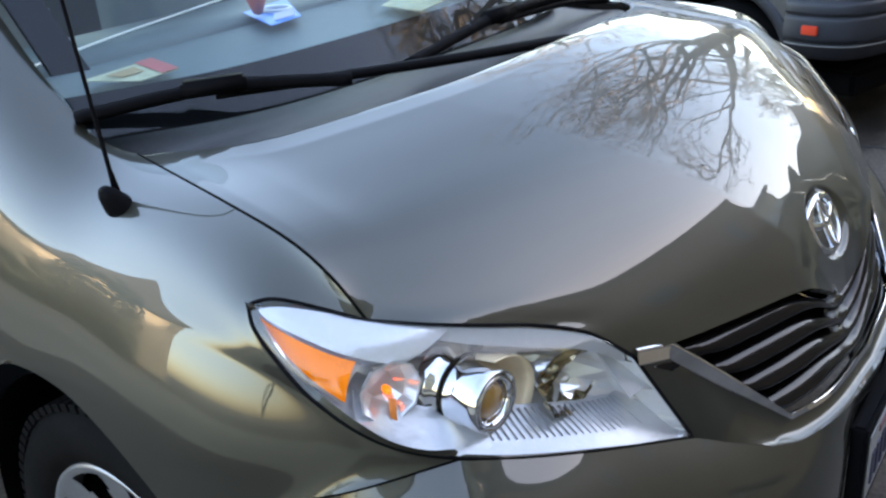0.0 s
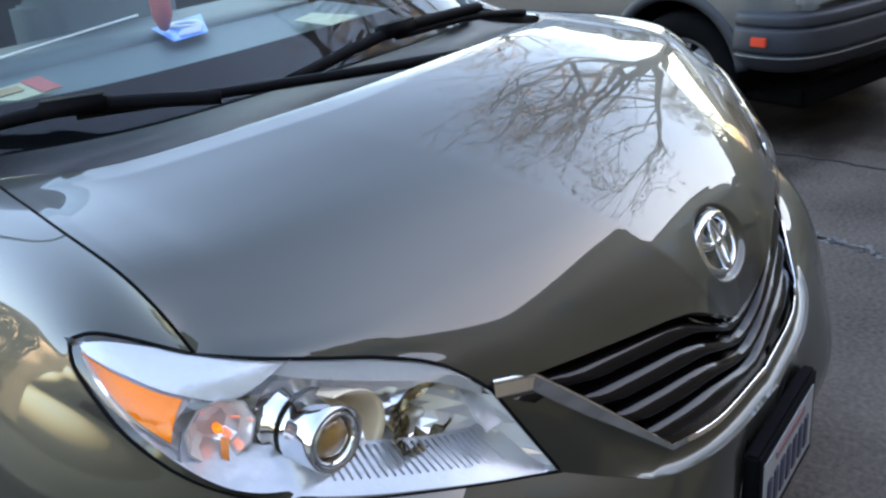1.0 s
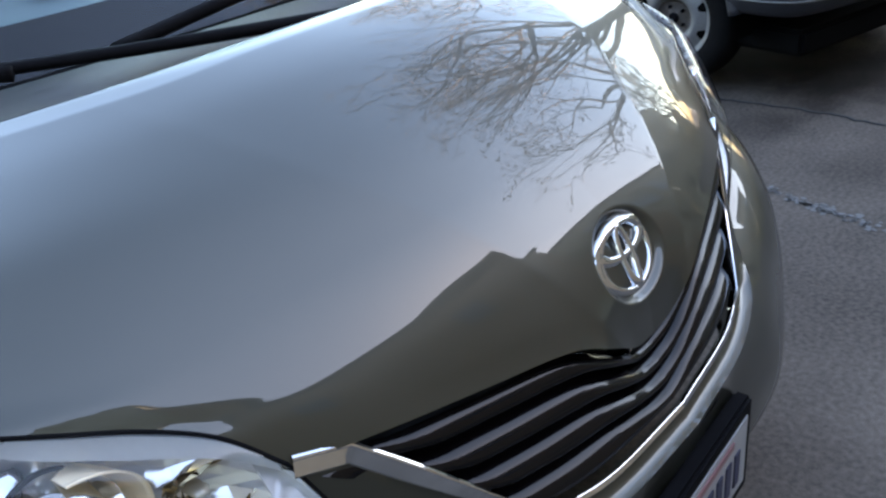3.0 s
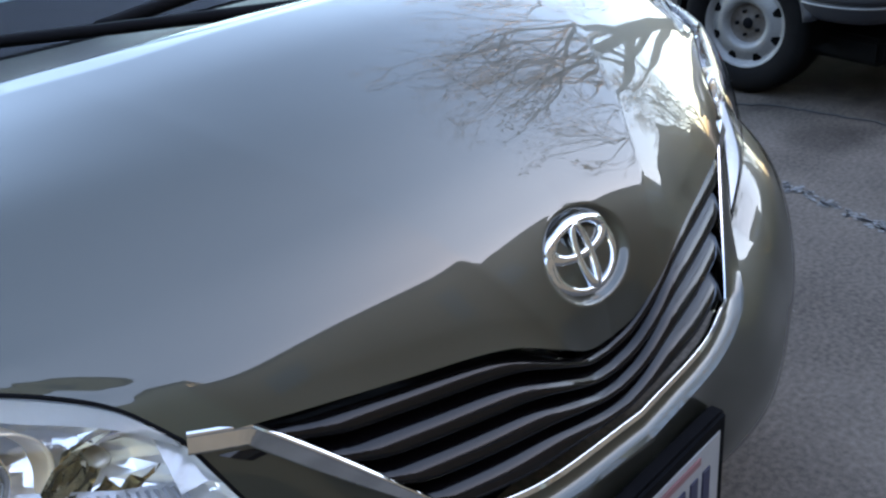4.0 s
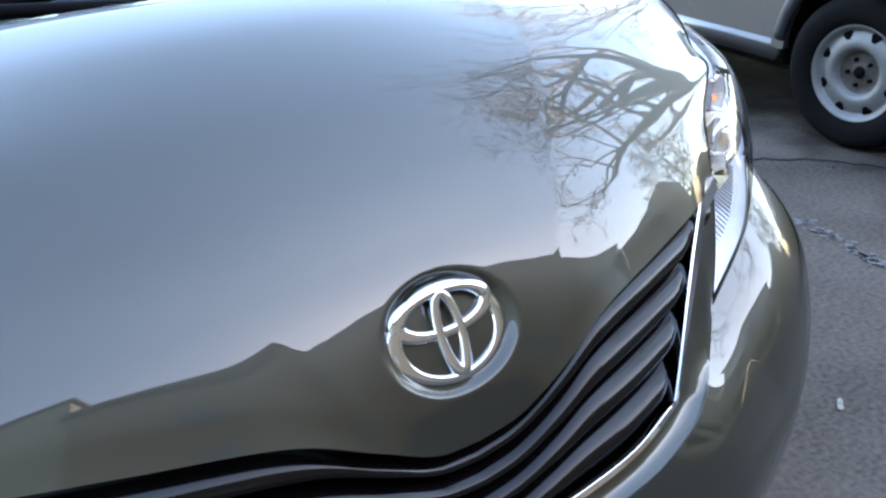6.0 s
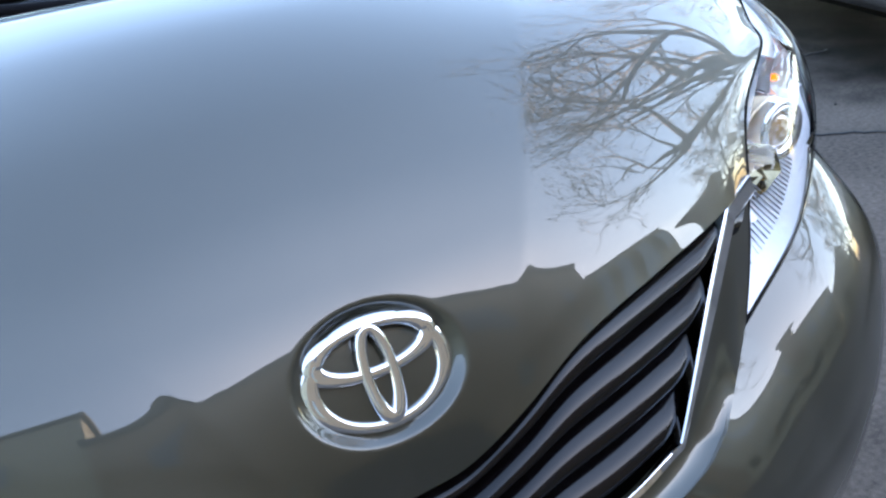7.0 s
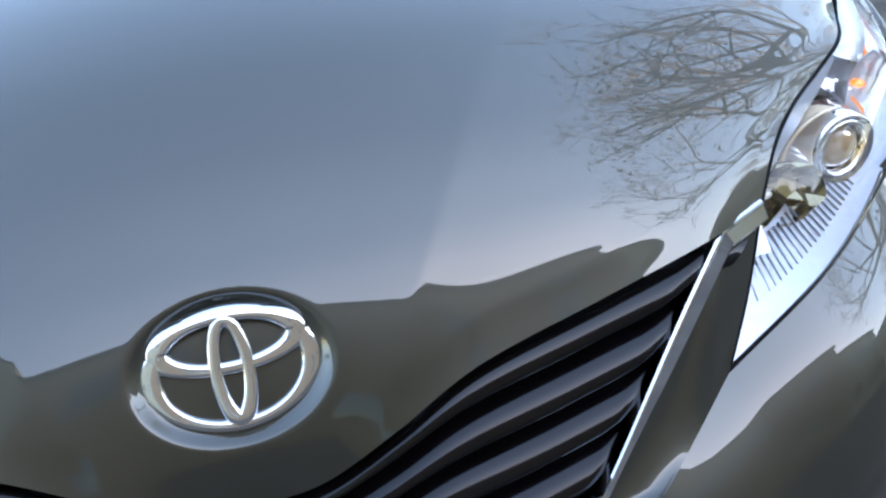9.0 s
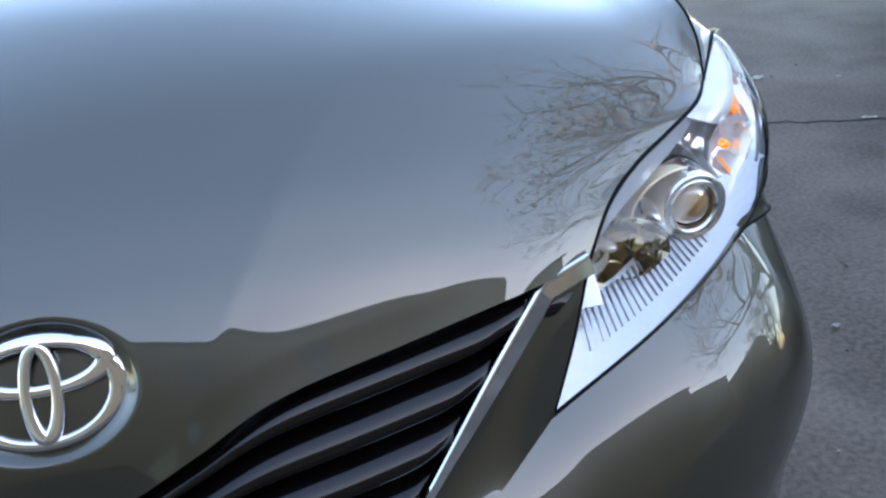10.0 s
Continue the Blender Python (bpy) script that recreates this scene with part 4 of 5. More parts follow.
def quad_sheet(name, x0, x1, y0, y1, z, nx, ny, material, label, kind="structure"):
    v = [(x0 + (x1 - x0) * i / nx, y0 + (y1 - y0) * j / ny, z) for j in range(ny + 1) for i in range(nx + 1)]
    f = [(j * (nx + 1) + i, j * (nx + 1) + i + 1, (j + 1) * (nx + 1) + i + 1, (j + 1) * (nx + 1) + i) for j in range(ny) for i in range(nx)]
    return tagged(raw(name, v, f, material), label, "ground", kind=kind)


quad_sheet("ground", -900, 900, -900, 900, 0, 12, 12, asphalt(STAINS_AND_SHADE), "grey worn asphalt of a parking place")
# unseen bed for the wing's reflection; its tan is lifted in place of low sun
quad_sheet("planting_bed", -9.0, -2.6, -1.5, 14.0, 0.004, 8, 12, mat("sunlit_tan_bed", (0.30, 0.25, 0.17), 0.95, 0.0, 0.4, 1.5, 0.8, 40), "tan bed beside the parking place, low sun put into its colour")
LINEP = mat("worn_line_paint", (0.135, 0.13, 0.125), 0.85, 0.0, 0.4, 30)
random.seed(4)
v, f = [], []
for k in range(260):
    t = random.random()
    cx, cy = 1.90 + 0.42 * t + random.gauss(0, 0.018), 1.1 * t
    r = random.uniform(0.003, 0.012)
    b = len(v)
    for a in range(7):
        w = 2 * math.pi * a / 7
        q = r * random.uniform(0.6, 1.3)
        v.append((cx + q * math.cos(w), cy + 1.3 * q * math.sin(w), 0.004))
    f.append(tuple(range(b, b + 7)))
tagged(raw("painted_line", v, f, LINEP, smooth=False), "worn white paint line on the asphalt", "road marking", kind="structure")

# ---------------------------------------------------------------- the silver car beside
SILVER = mat("silver_paint", (0.21, 0.205, 0.20), 0.35, 0.75, 0.06, 4, coat=1.0)
CLAD = mat("grey_cladding", (0.019, 0.020, 0.025), 0.55, 0.0, 0.12, 8, 0.1, 250)
STEEL = mat("painted_steel_wheel", (0.20, 0.195, 0.188), 0.5, 0.4, 0.18, 14, 0.1, 90)

RUST = mat("rusty_hub", (0.085, 0.07, 0.058), 0.7, 0.3, 0.5, 40, 0.3, 120)


def suv():
    """The silver car parked beside: its near side, nose and wheels."""
    car = thing("silver_suv", "silver car with dark grey plastic bumper and painted steel wheels", "car")
    X = 3.10
    wheels = ((1.41, 0.326), (4.03, 0.326))

    def floor_of(y):
        z = 0.36 if y > 1.3 else 0.49
        for wy, wz in wheels:
            q = 0.395 ** 2 - (y - wy) ** 2
            if q > 0:
                z = max(z, wz + math.sqrt(q))
        return z

    ys = np.unique(np.concatenate([np.linspace(0.70, 4.72, 60), np.linspace(1.0, 1.82, 50), np.linspace(3.62, 4.44, 50)]))
    g = []
    for y in ys:
        nose = 0.16 * max(0, (1.0 - y) / 0.3) ** 2 + 0.10 * max(0, (y - 4.3) / 0.4) ** 2
        zf = floor_of(y)
        pr = [(0.0 + 0.03 * max(0, 0.5 - zf), zf), (-0.012, max(zf + 0.02, 0.62)), (-0.010, max(zf + 0.04, 0.76)), (0.012, 0.90), (0.05, 0.99), (0.10, 1.02)]
        g.append(spline([(X + a + nose, y, z) for a, z in pr], 24))
    sheet("body_side", np.array(g), SILVER, car, "silver painted side", 0.03, away=(4.0, 2.5, 0.6))
    gm = np.array(g) * FLIP + np.array((2 * 3.95, 0, 0))
    sheet("body_side", gm, SILVER, car, "silver painted side", 0.03, away=(3.95, 2.5, 0.6))
    top = [[(X + 0.10 + 0.16 * max(0, (1.0 - y) / 0.3) ** 2, y, 1.02), (3.5, y, 1.05), (3.95, y, 1.06), (4.4, y, 1.05), (4.80 - 0.16 * max(0, (1.0 - y) / 0.3) ** 2, y, 1.02)] for y in np.linspace(0.72, 1.75, 12)]
    sheet("bonnet", np.array([spline(r, 24) for r in top]), SILVER, car, "silver bonnet", 0.02, away=(3.95, 1.2, 0.3))
    cab = [[(X + 0.10, y, 1.02), (X + 0.16 + 0.2 * k, y + 0.7 * k * (1 if i == 0 else -0.35 if i == 3 else 0), 1.03 + 0.58 * k) ] for i, (y, k) in enumerate(((1.70, 1), (2.4, 1), (3.6, 1), (4.65, 1)))]
    for sgn in (0, 1):
        gg = np.array([even(np.array(c), 10) for c in cab])
        if sgn:
            gg = gg * FLIP + np.array((7.9, 0, 0))
        sheet("side_window", gg, DGLASS, car, "dark side glass", 0.02, away=(3.95, 3, 1.0))
    a = np.array([cab[0][0], cab[0][1]])
    b = a * FLIP + np.array((7.9, 0, 0))
    sheet("windscreen", coons(even(np.array([a[0], b[0]]), 12), even(np.array([a[1], b[1]]), 12), even(a, 8), even(b, 8)), DGLASS, car, "dark windscreen", 0.02, away=(3.95, 3, 1.0))
    rt = [[(c[1][0], c[1][1], c[1][2]), (3.95, c[1][1], c[1][2] + 0.06), (7.9 - c[1][0], c[1][1], c[1][2])] for c in cab]
    sheet("roof", np.array([spline(r, 16) for r in rt]), SILVER, car, "silver roof", 0.03, away=(3.95, 3, 1.0))
    a = np.array([cab[-1][0], cab[-1][1]])
    b = a * FLIP + np.array((7.9, 0, 0))
    sheet("rear_window", coons(even(np.array([a[0], b[0]]), 12), even(np.array([a[1], b[1]]), 12), even(a, 8), even(b, 8)), DGLASS, car, "", 0.02, away=(3.95, 3, 1.0))
    box("tail_panel", (X + 0.10, 4.66, 0.36), (4.80, 4.74, 1.02), SILVER, car, "", 0.03, 3, True)
    # bumper wrapped round the nose
    path = spline([(3.075, 1.005), (3.06, 0.93), (3.07, 0.76), (3.13, 0.62), (3.26, 0.545), (3.5, 0.51), (3.95, 0.495), (4.4, 0.51), (4.64, 0.545), (4.77, 0.62), (4.83, 0.76), (4.84, 0.93), (4.825, 1.005)], 90)
    path[:, 1] = 1.41 - (1.41 - path[:, 1]) * np.interp(path[:, 1], [0.5, 1.1], [0.86, 1.0])
    t = np.gradient(path, axis=0)
    nrm = np.stack([-t[:, 1], t[:, 0]], 1)
    nrm /= np.linalg.norm(nrm, axis=1, keepdims=True)
    mid = np.array((3.95, 1.2))
    nrm *= np.sign(np.sum(nrm * (path - mid), axis=1))[:, None]
    pr = spline([(-0.06, 0.672), (-0.005, 0.668), (0.012, 0.655), (0.016, 0.612), (0.004, 0.603), (0.004, 0.596), (0.018, 0.586), (0.024, 0.52), (0.020, 0.475), (0.0, 0.462), (0.0, 0.455), (0.010, 0.448), (-0.004, 0.40), (-0.04, 0.335), (-0.10, 0.32)], 60)
    pr[:, 1] = np.interp(pr[:, 1], [0.30, 0.335, 0.447, 0.534, 0.672, 0.70], [0.40, 0.425, 0.497, 0.57, 0.70, 0.73])
    g = np.array([[(path[i, 0] + nrm[i, 0] * o, path[i, 1] + nrm[i, 1] * o, z) for o, z in pr] for i in range(90)])
    bump = sheet("bumper", g, CLAD, car, "dark grey plastic bumper", 0.0, away=(3.95, 1.4, 0.5))
    tube("bumper_line", [(path[i, 0] + nrm[i, 0] * 0.013, path[i, 1] + nrm[i, 1] * 0.013, 0.497) for i in range(90)], 0.004, STEEL, bump, "thin pale line along the bumper", 6)
    box("side_marker", (3.026, 0.830, 0.550), (3.05, 0.910, 0.592), REDLENS, bump, "red-orange side marker", 0.004)
    for k in range(2):
        arcs = [(X - 0.004, wheels[k][0] + 0.425 * math.cos(q), wheels[k][1] + 0.425 * math.sin(q)) for q in np.linspace(0.20, math.pi - 0.20, 40)]
        tube("arch_flare", arcs, 0.034, CLAD, car, "grey plastic arch flare", 8, False, 0.6, up=(1, 0, 0))
        well("wheel_well", 0.40, 0.42, pose(X + 0.03, *wheels[k], 0, 90, 0), DARK, car)
    box("sill", (X + 0.0, 1.86, 0.30), (X + 0.08, 3.60, 0.42), SILVER, car, "silver sill", 0.02, 3, True)
    box("underside", (X + 0.15, 0.75, 0.22), (4.75, 4.6, 0.34), DARK, car, "", 0.02)
    box("headlamp", (3.16, 0.675, 0.70), (3.52, 0.80, 0.86), SATIN, car, "clear square headlamp", 0.03, 3, True)
    box("grille", (3.54, 0.665, 0.71), (4.36, 0.76, 0.84), BLACK, car, "black grille", 0.02)
    box("nose_panel", (3.2, 0.70, 0.66), (4.7, 0.82, 1.03), SILVER, car, "", 0.05, 3, True)
    for wx, sx in ((3.19, -1), (4.71, 1)):
        for wy, wz in wheels:
            t = steel_wheel(car, wx, wy, wz, sx)
            if wy < 2:   # front wheels are steered
                t.matrix_local = Matrix.Translation((wx, wy, 0)) @ pose(0, 0, 0, 0, 0, 14) @ Matrix.Translation((-wx, -wy, 0))
    car.matrix_world = Matrix.Translation((3.19, 1.41, 0)) @ pose(0, 0, 0, 0, 0, -17) @ Matrix.Translation((-3.19, -1.41, 0))
    return car


def steel_wheel(car, x, y, z, sx):
    m = pose(x, y, z, 0, 90 * sx, 0) @ pose(0, 0, 0, 0, 0, 22.5)
    tyre = lathe("tyre", [(0.196, 0.03), (0.205, 0.052), (0.235, 0.066), (0.275, 0.068), (0.305, 0.058), (0.320, 0.035), (0.326, 0.0), (0.326, -0.10), (0.318, -0.14), (0.26, -0.165), (0.196, -0.13)], m, RUBBER, car, "black all-terrain tyre", 72)
    prof = [(0.0, 0.012), (0.028, 0.012), (0.034, 0.006), (0.070, 0.0), (0.084, 0.004), (0.094, 0.020), (0.104, 0.036), (0.118, 0.040), (0.135, 0.037), (0.152, 0.030), (0.166, 0.024), (0.176, 0.020), (0.182, 0.030), (0.196, 0.050), (0.202, 0.050)]
    n, v, f = 96, [], []
    for k in range(n):
        w = 2 * math.pi * k / n
        for r, h in prof:
            v.append(m @ Vector((r * math.cos(w), r * math.sin(w), h)))
    c = len(prof)
    for k in range(n):
        for i in range(c - 1):
            f.append((k * c + i, ((k + 1) % n) * c + i, ((k + 1) % n) * c + i + 1, k * c + i + 1))
    rim = raw("rim", v, f, STEEL, tyre, "silver-painted steel rim with eight cut-outs")
    for k in range(8):   # openings, wider towards the rim
        pts = []
        for j in range(24):
            w = 2 * math.pi * j / 24
            u, q = np.sign(math.cos(w)) * abs(math.cos(w)) ** 0.6, np.sign(math.sin(w)) * abs(math.sin(w)) ** 0.6
            pts.append((0.156 + 0.0215 * u, q * (0.0165 + 0.0115 * u)))
        hv, hf = [], []
        turn = m @ pose(0, 0, 0, 0, 0, 45 * k)
        for lift in (0.0015, -0.012):
            hv += [turn @ Vector((x, y, 0.0285 - 0.26 * (x - 0.157) + lift)) for x, y in pts]
        hf = [tuple(range(24))] + [(j, (j + 1) % 24, 24 + (j + 1) % 24, 24 + j) for j in range(24)]
        raw("opening", hv, hf, DARK, rim, "dark opening in the rim", False)
    lathe("hub_recess", [(0.026, 0.0135), (0.034, 0.0078), (0.070, 0.0018), (0.084, 0.0058), (0.090, 0.0135)], m, RUST, rim, "rust-stained hub recess", 40)
    lathe("rim_barrel", [(0.0, -0.03), (0.19, -0.03), (0.196, 0.0)], m, DARK, tyre)
    for k in range(5):
        lathe("wheel_nut", [(0.0, 0.018), (0.007, 0.018), (0.009, 0.014), (0.009, 0.0)], m @ pose(0, 0, 0, 0, 0, 72 * k) @ Matrix.Translation((0.056, 0, 0.004)), BLACK, rim, "", 6)
    lathe("hub_cap", [(0.0, 0.022), (0.020, 0.021), (0.026, 0.016), (0.028, 0.008)], m, BLACK, rim, "dark hub cap", 24)
    return tyre


suv()

# ---------------------------------------------------------------- crack and litter
random.seed(9)
PAPER = mat("litter_paper", (0.55, 0.52, 0.46), 0.8, 0.0, 0.15, 20)
TAPE = mat("litter_tape", (0.55, 0.45, 0.22), 0.7, 0.0, 0.15, 20)
CRACK = mat("crack_tar", (0.018, 0.018, 0.018), 0.9, 0.0, 0.2, 10)


def litter(x, y, w, l, turn, material, label):
    bm = bmesh.new()
    n = 5
    vs = [[bm.verts.new((w * (i / n - 0.5), l * (j / 2 - 0.5) * random.uniform(0.8, 1.1), 0.004 + 0.008 * random.random())) for i in range(n + 1)] for j in range(3)]
    for j in range(2):
        for i in range(n):
            bm.faces.new((vs[j][i], vs[j][i + 1], vs[j + 1][i + 1], vs[j + 1][i]))
    bmesh.ops.solidify(bm, geom=bm.faces[:], thickness=0.001)
    bmesh.ops.transform(bm, matrix=pose(x, y, 0.001, 0, 0, turn), verts=bm.verts)
    return tagged(part("litter", bm, material), label, "litter", "litter")


litter(3.02, 4.60, 0.16, 0.06, 10, TAPE, "yellowish torn strip lying on asphalt")
litter(2.74, 3.50, 0.06, 0.04, 40, PAPER, "small pale paper scrap on asphalt")
litter(2.82, 2.71, 0.07, 0.02, -5, PAPER, "small pale paper scrap on asphalt")
litter(1.648, 1.19, 0.022, 0.016, 30, PAPER, "small pale paper scrap on asphalt")
litter(1.357, 0.358, 0.045, 0.014, 35, PAPER, "small pale paper scrap on asphalt")
for k in range(26):
    litter(random.uniform(1.3, 3.6), random.uniform(-0.6, 5.0), random.uniform(0.008, 0.02), random.uniform(0.006, 0.014), random.uniform(0, 180), random.choice((PAPER, CRACK, CRACK)), "tiny crumb of litter on asphalt")


def crack(points, w):
    p = spline([(x, y, 0.003) for x, y in points], 50)
    p[:, :2] += np.random.RandomState(3).normal(0, 0.008, (50, 2))
    return tagged(tube("crack", p, w, CRACK, sides=6, flat=0.12), "dark crack across the worn asphalt", "crack", kind="structure")


crack([(2.0, 2.93), (2.41, 2.83), (2.87, 2.69), (3.6, 2.55)], 0.010)
crack([(2.35, 1.95), (2.75, 1.62), (3.0, 1.30), (3.02, 0.7), (2.94, 0.3)], 0.012)

# ---------------------------------------------------------------- houses and trees round the yard, mirrored in the paint
STUCCO = mat("cream_stucco", (0.74, 0.62, 0.40), 0.9, 0.0, 0.10, 0.8, 0.2, 30)
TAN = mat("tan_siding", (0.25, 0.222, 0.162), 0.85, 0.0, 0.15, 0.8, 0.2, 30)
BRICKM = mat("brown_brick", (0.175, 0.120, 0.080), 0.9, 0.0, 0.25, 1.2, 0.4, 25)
PALE = mat("pale_siding", (0.85, 0.81, 0.72), 0.85, 0.0, 0.12, 0.8, 0.2, 30)
ROOFM = mat("roof_shingle", (0.07, 0.065, 0.06), 0.9, 0.0, 0.2, 3, 0.4, 30)
TRIMW = mat("white_trim", (0.75, 0.74, 0.70), 0.6, 0.0, 0.06, 6)
BARK = mat("bark", (0.20, 0.16, 0.12), 0.95, 0.0, 0.3, 6, 0.6, 40)
BUD = mat("buds", (0.34, 0.25, 0.15), 0.8, 0.0, 0.35, 3)


def house(name, lo, hi, wall, label, gable=0.0, face="y+", rows=2, cols=4, group="houses", trim=None):
    """A house on the box lo..hi with a roof, cornice and windows on one face."""
    h = thing(name, label, "building", group)
    (x0, y0, z0), (x1, y1, z1) = lo, hi
    box("wall", lo, hi, wall, h, "", 0.02)
    if gable:
        bm = bmesh.new()
        e = 0.35
        xm, ym = (x0 + x1) / 2, (y0 + y1) / 2
        if face[0] == "y":
            p = [(x0 - e, y0 - e, z1), (x1 + e, y0 - e, z1), (x1 + e, y1 + e, z1), (x0 - e, y1 + e, z1), (x0 + 1.2, ym, z1 + gable), (x1 - 1.2, ym, z1 + gable)]
        else:
            p = [(x0 - e, y1 + e, z1), (x0 - e, y0 - e, z1), (x1 + e, y0 - e, z1), (x1 + e, y1 + e, z1), (xm, y1 - 1.2, z1 + gable), (xm, y0 + 1.2, z1 + gable)]
        q = [bm.verts.new(v) for v in p]
        for f in ((0, 1, 5, 4), (2, 3, 4, 5), (1, 2, 5), (3, 0, 4), (3, 2, 1, 0)):
            bm.faces.new([q[i] for i in f])
        part("roof", bm, ROOFM, h, "dark shingle roof")
    else:
        box("roof", (x0 - 0.15, y0 - 0.15, z1 + 0.003), (x1 + 0.15, y1 + 0.15, z1 + 0.25), ROOFM, h, "flat roof with a cornice", 0.03)
    for r in range(rows):
        for c in range(cols):
            zc = z0 + (r + 0.55) * (z1 - z0) / rows
            if face[0] == "y":
                a = x0 + (c + 0.5) * (x1 - x0) / cols
                yy = y1 if face[1] == "+" else y0
                fl, fh = (a - 0.6, yy - 0.05, zc - 0.8), (a + 0.6, yy + 0.07, zc + 0.8)
                pl, ph = (a - 0.5, yy - 0.02, zc - 0.7), (a + 0.5, yy + 0.085, zc + 0.7)
            else:
                a = y0 + (c + 0.5) * (y1 - y0) / cols
                xx = x1 if face[1] == "+" else x0
                fl, fh = (xx - 0.07, a - 0.6, zc - 0.8), (xx + 0.07, a + 0.6, zc + 0.8)
                pl, ph = (xx - 0.085, a - 0.5, zc - 0.7), (xx + 0.085, a + 0.5, zc + 0.7)
            w = box("window", fl, fh, trim or TRIMW, h, "", 0.01)
            box("pane", pl, ph, DGLASS, w, "", 0.005)
    return h


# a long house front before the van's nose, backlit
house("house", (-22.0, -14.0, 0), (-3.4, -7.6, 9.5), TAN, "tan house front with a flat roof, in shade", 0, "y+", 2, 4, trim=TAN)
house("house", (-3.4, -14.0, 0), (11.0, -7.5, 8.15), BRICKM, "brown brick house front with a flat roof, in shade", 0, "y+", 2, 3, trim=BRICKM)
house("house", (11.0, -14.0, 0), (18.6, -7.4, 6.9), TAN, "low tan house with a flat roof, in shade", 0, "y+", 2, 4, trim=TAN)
# behind the van on its right, in low sun
house("house", (-15.5, 16.0, 0), (-9.6, 23.0, 5.0), STUCCO, "cream stucco house with white-framed windows in low sun", 1.6, "x+", 2, 3)
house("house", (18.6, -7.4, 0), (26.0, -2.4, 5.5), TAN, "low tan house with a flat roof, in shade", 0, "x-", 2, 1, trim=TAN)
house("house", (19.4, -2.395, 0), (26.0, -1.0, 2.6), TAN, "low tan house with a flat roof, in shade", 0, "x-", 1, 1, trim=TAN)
house("house", (19.0, 0.6, 0), (27.0, 19.0, 1.9), PALE, "low pale sided house behind bare trees", 0.6, "x-", 1, 5)


def tree(name, base, height, spread, seed, label, buds, lean=(0, 0)):
    """A bare budding tree: tapered limbs that fork, with small buds on the twigs."""
    rnd = random.Random(seed)
    t = thing(name, label, "tree", "bare trees", base)
    wood_v, wood_f, tips = [], [], []

    def limb(p, d, length, r, level):
        n = 5 if level < 3 else 3
        pts, dirs = [p.copy()], d.copy()
        for i in range(n):
            dirs = (dirs + Vector((rnd.uniform(-1, 1), rnd.uniform(-1, 1), rnd.uniform(-0.5, 0.8))) * (0.13 + 0.03 * level)).normalized()
            pts.append(pts[-1] + dirs * length / n)
        sides = 7 if level < 2 else (5 if level < 4 else 3)
        b0 = len(wood_v)
        for i, q in enumerate(pts):
            rr = r * (1 - 0.45 * i / n)
            ax = (pts[min(i + 1, n)] - pts[max(i - 1, 0)]).normalized()
            s1 = ax.orthogonal().normalized()
            s2 = ax.cross(s1)
            for k in range(sides):
                w = 2 * math.pi * k / sides
                wood_v.append(q + (s1 * math.cos(w) + s2 * math.sin(w)) * rr)
        for i in range(n):
            for k in range(sides):
                k2 = (k + 1) % sides
                wood_f.append((b0 + i * sides + k, b0 + i * sides + k2, b0 + (i + 1) * sides + k2, b0 + (i + 1) * sides + k))
        if level >= 7 or r < 0.005:
            tips.append((pts[-1], pts[-2]))
            return
        kids = rnd.choice((2, 3, 3)) if level else 5
        for c in range(kids):
            q = pts[-1] if c < 2 else pts[rnd.randint(2, n)]
            side = Vector((rnd.uniform(-1, 1), rnd.uniform(-1, 1), rnd.uniform(-0.15, 0.55))).normalized()
            nd = (dirs * 0.75 + side * spread).normalized()
            limb(q, nd, length * rnd.uniform(0.62, 0.85), r * rnd.uniform(0.51, 0.645), level + 1)

    limb(Vector((0, 0, -0.1)), Vector((lean[0], lean[1], 1)).normalized(), height * 0.27, height * 0.019, 0)
    raw("trunk", wood_v, wood_f, BARK, t, "grey-brown trunk and bare limbs")
    bv, bf = [], []
    for q, q0 in tips:
        for c in range(buds):
            u = q.lerp(q0, rnd.uniform(0, 1.1)) + Vector((rnd.gauss(0, 0.07), rnd.gauss(0, 0.07), rnd.gauss(0, 0.07)))
            a = Vector((rnd.uniform(-1, 1), rnd.uniform(-1, 1), rnd.uniform(-1, 1))).normalized() * rnd.uniform(0.03, 0.06)
            b = a.orthogonal().normalized() * rnd.uniform(0.012, 0.03)
            k = len(bv)
            bv += [u - a, u + b, u + a, u - b]
            bf.append((k, k + 1, k + 2, k + 3))
    raw("crown", bv, bf, BUD, t, "thin crown of tan buds", False)
    return t


tree("tree", (9.9, 3.4, 0), 14.6, 0.74, 26, "tall bare tree with tan spring buds", 4, (0.0, -0.20))
tree("tree", (17.0, -1.0, 0), 9.0, 0.85, 5, "bare tree with tan spring buds", 4)
tree("tree", (13.5, 9.0, 0), 11.5, 0.85, 8, "bare tree with tan spring buds", 4)


tree("tree", (-19.5, 3.5, 0), 8.0, 0.9, 21, "bare tree with fine twigs beyond the hedge", 10)
tree("tree", (-20.0, -2.5, 0), 8.0, 0.9, 26, "bare tree with fine twigs beyond the hedge", 4)
tree("tree", (-7.4, 24.5, 0), 8.5, 0.9, 37, "bare tree with fine twigs beside the cream house", 16)


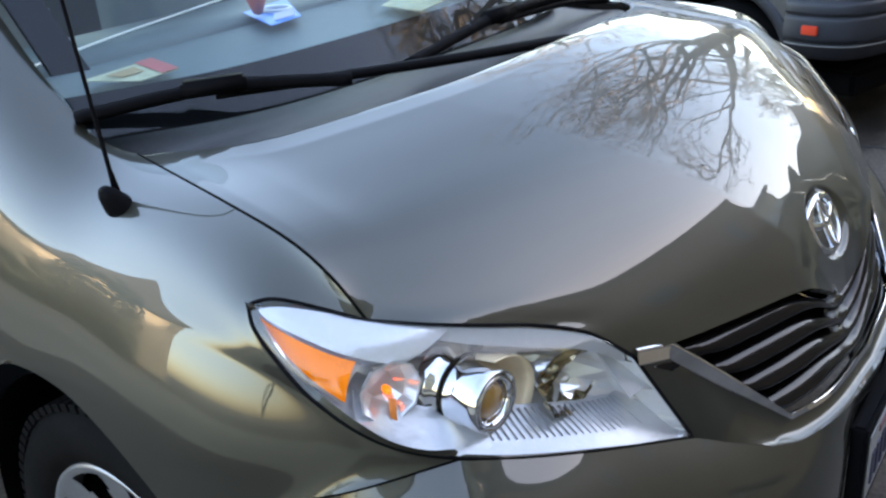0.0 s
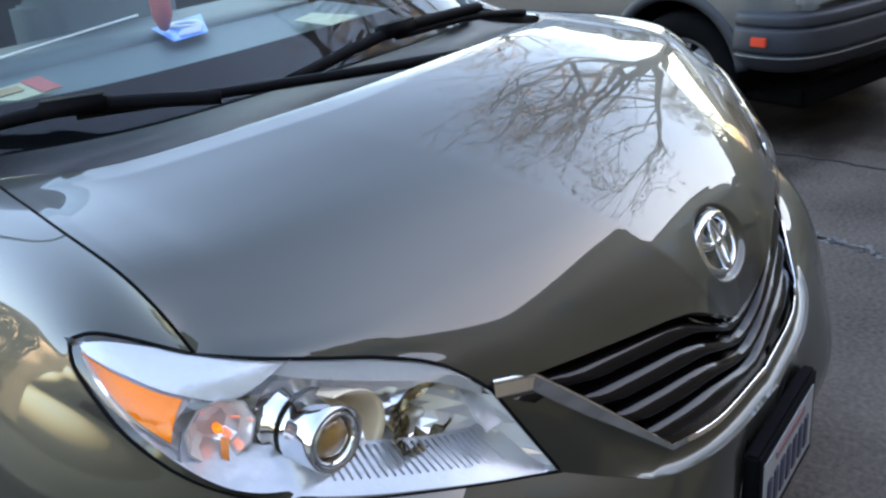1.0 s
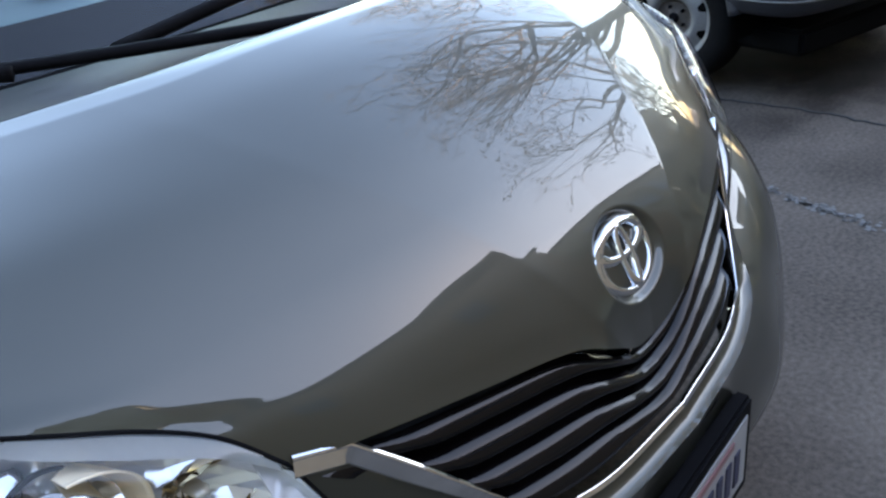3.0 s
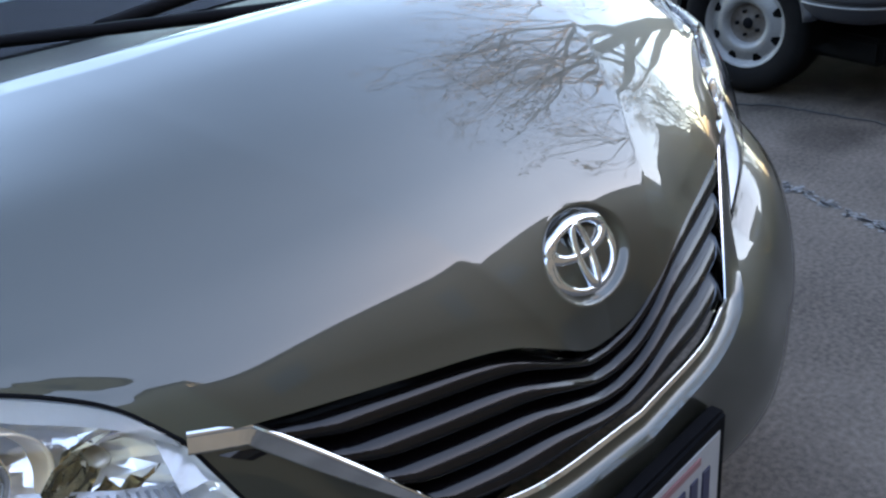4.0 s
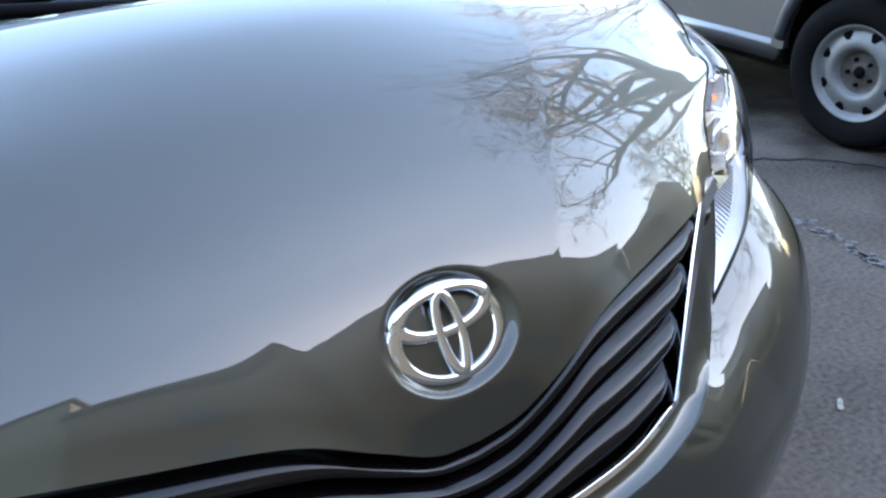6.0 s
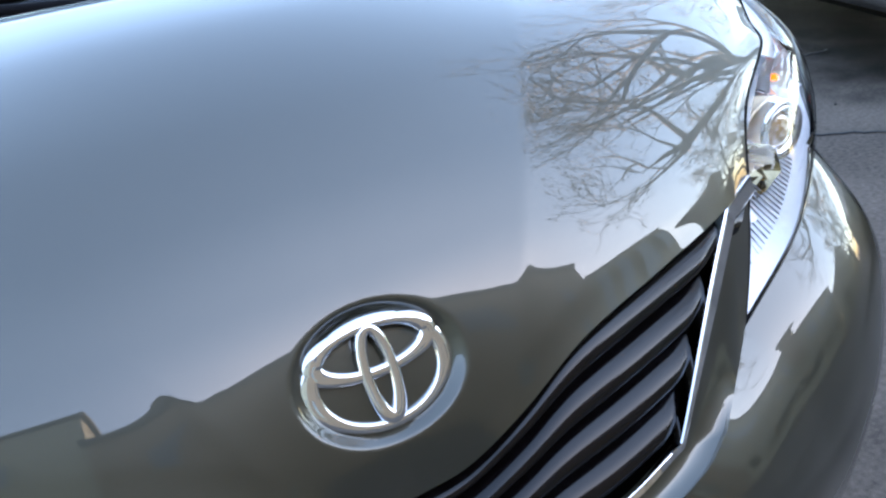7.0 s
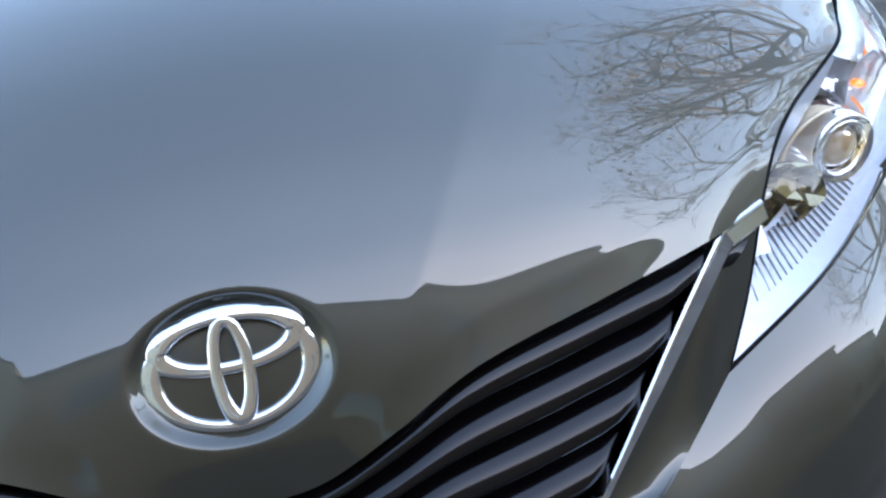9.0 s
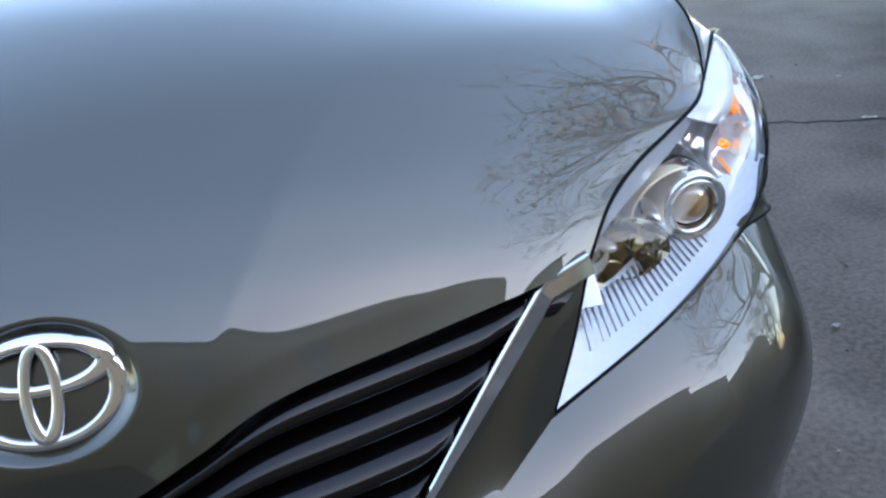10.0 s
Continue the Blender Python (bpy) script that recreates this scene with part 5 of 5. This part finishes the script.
def bush(name, at, r, h, seed, label):
    rnd = random.Random(seed)
    b = thing(name, label, "bush", "bushes", at)
    v, f = [], []
    for k in range(2600):
        a, q, z = rnd.uniform(0, 6.283), r * math.sqrt(rnd.random()), rnd.random()
        rr = q * (0.55 + 0.5 * math.sin(math.pi * (0.15 + 0.8 * z)))
        c = Vector((rr * math.cos(a), rr * math.sin(a), 0.1 + h * z))
        d = Vector((rnd.uniform(-1, 1), rnd.uniform(-1, 1), rnd.uniform(-1, 1))).normalized() * rnd.uniform(0.06, 0.13)
        e = d.orthogonal().normalized() * 0.05
        i = len(v)
        v += [c - d, c + e, c + d, c - e]
        f.append((i, i + 1, i + 2, i + 3))
    raw("leaves", v, f, LEAF, b, "dark green leaves", False)
    for k in range(5):
        a = k * 1.3
        tube("stem", [(0.1 * math.cos(a), 0.1 * math.sin(a), 0.0), (0.5 * r * math.cos(a), 0.5 * r * math.sin(a), 0.7 * h)], 0.03, BARK, b)
    return b


LEAF = mat("dark_leaves", (0.05, 0.07, 0.025), 0.7, 0.0, 0.3, 3)
def hedge(x0, y0, x1, y1, h, deep, seed):
    """A clipped hedge along the yard's side, of many small leaves."""
    rnd = random.Random(seed)
    v, f = [], []
    for k in range(9000):
        t, w, z = rnd.random(), rnd.uniform(-0.5, 0.5), rnd.random() ** 0.8
        c = Vector((x0 + (x1 - x0) * t + deep * w, y0 + (y1 - y0) * t, h * z * (0.88 + 0.12 * math.sin(17 * t) + 0.06 * math.sin(53 * t))))
        d = Vector((rnd.uniform(-1, 1), rnd.uniform(-1, 1), rnd.uniform(-1, 1))).normalized() * rnd.uniform(0.12, 0.24)
        e = d.orthogonal().normalized() * 0.10
        i = len(v)
        v += [c - d, c + e, c + d, c - e]
        f.append((i, i + 1, i + 2, i + 3))
    return tagged(raw("hedge", v, f, LEAF, None, "", False), "dark brown-green hedge along the planting bed", "hedge", kind="stuff")


hedge(-8.6, 12.0, -14.0, 34.0, 0.7, 1.0, 6)
bush("bush", (-7.4, 10.9, 0), 1.2, 3.6, 2, "dark green bush beside the cream house")
bush("bush", (-8.6, 13.2, 0), 0.8, 1.4, 3, "dark green bush beside the cream house")
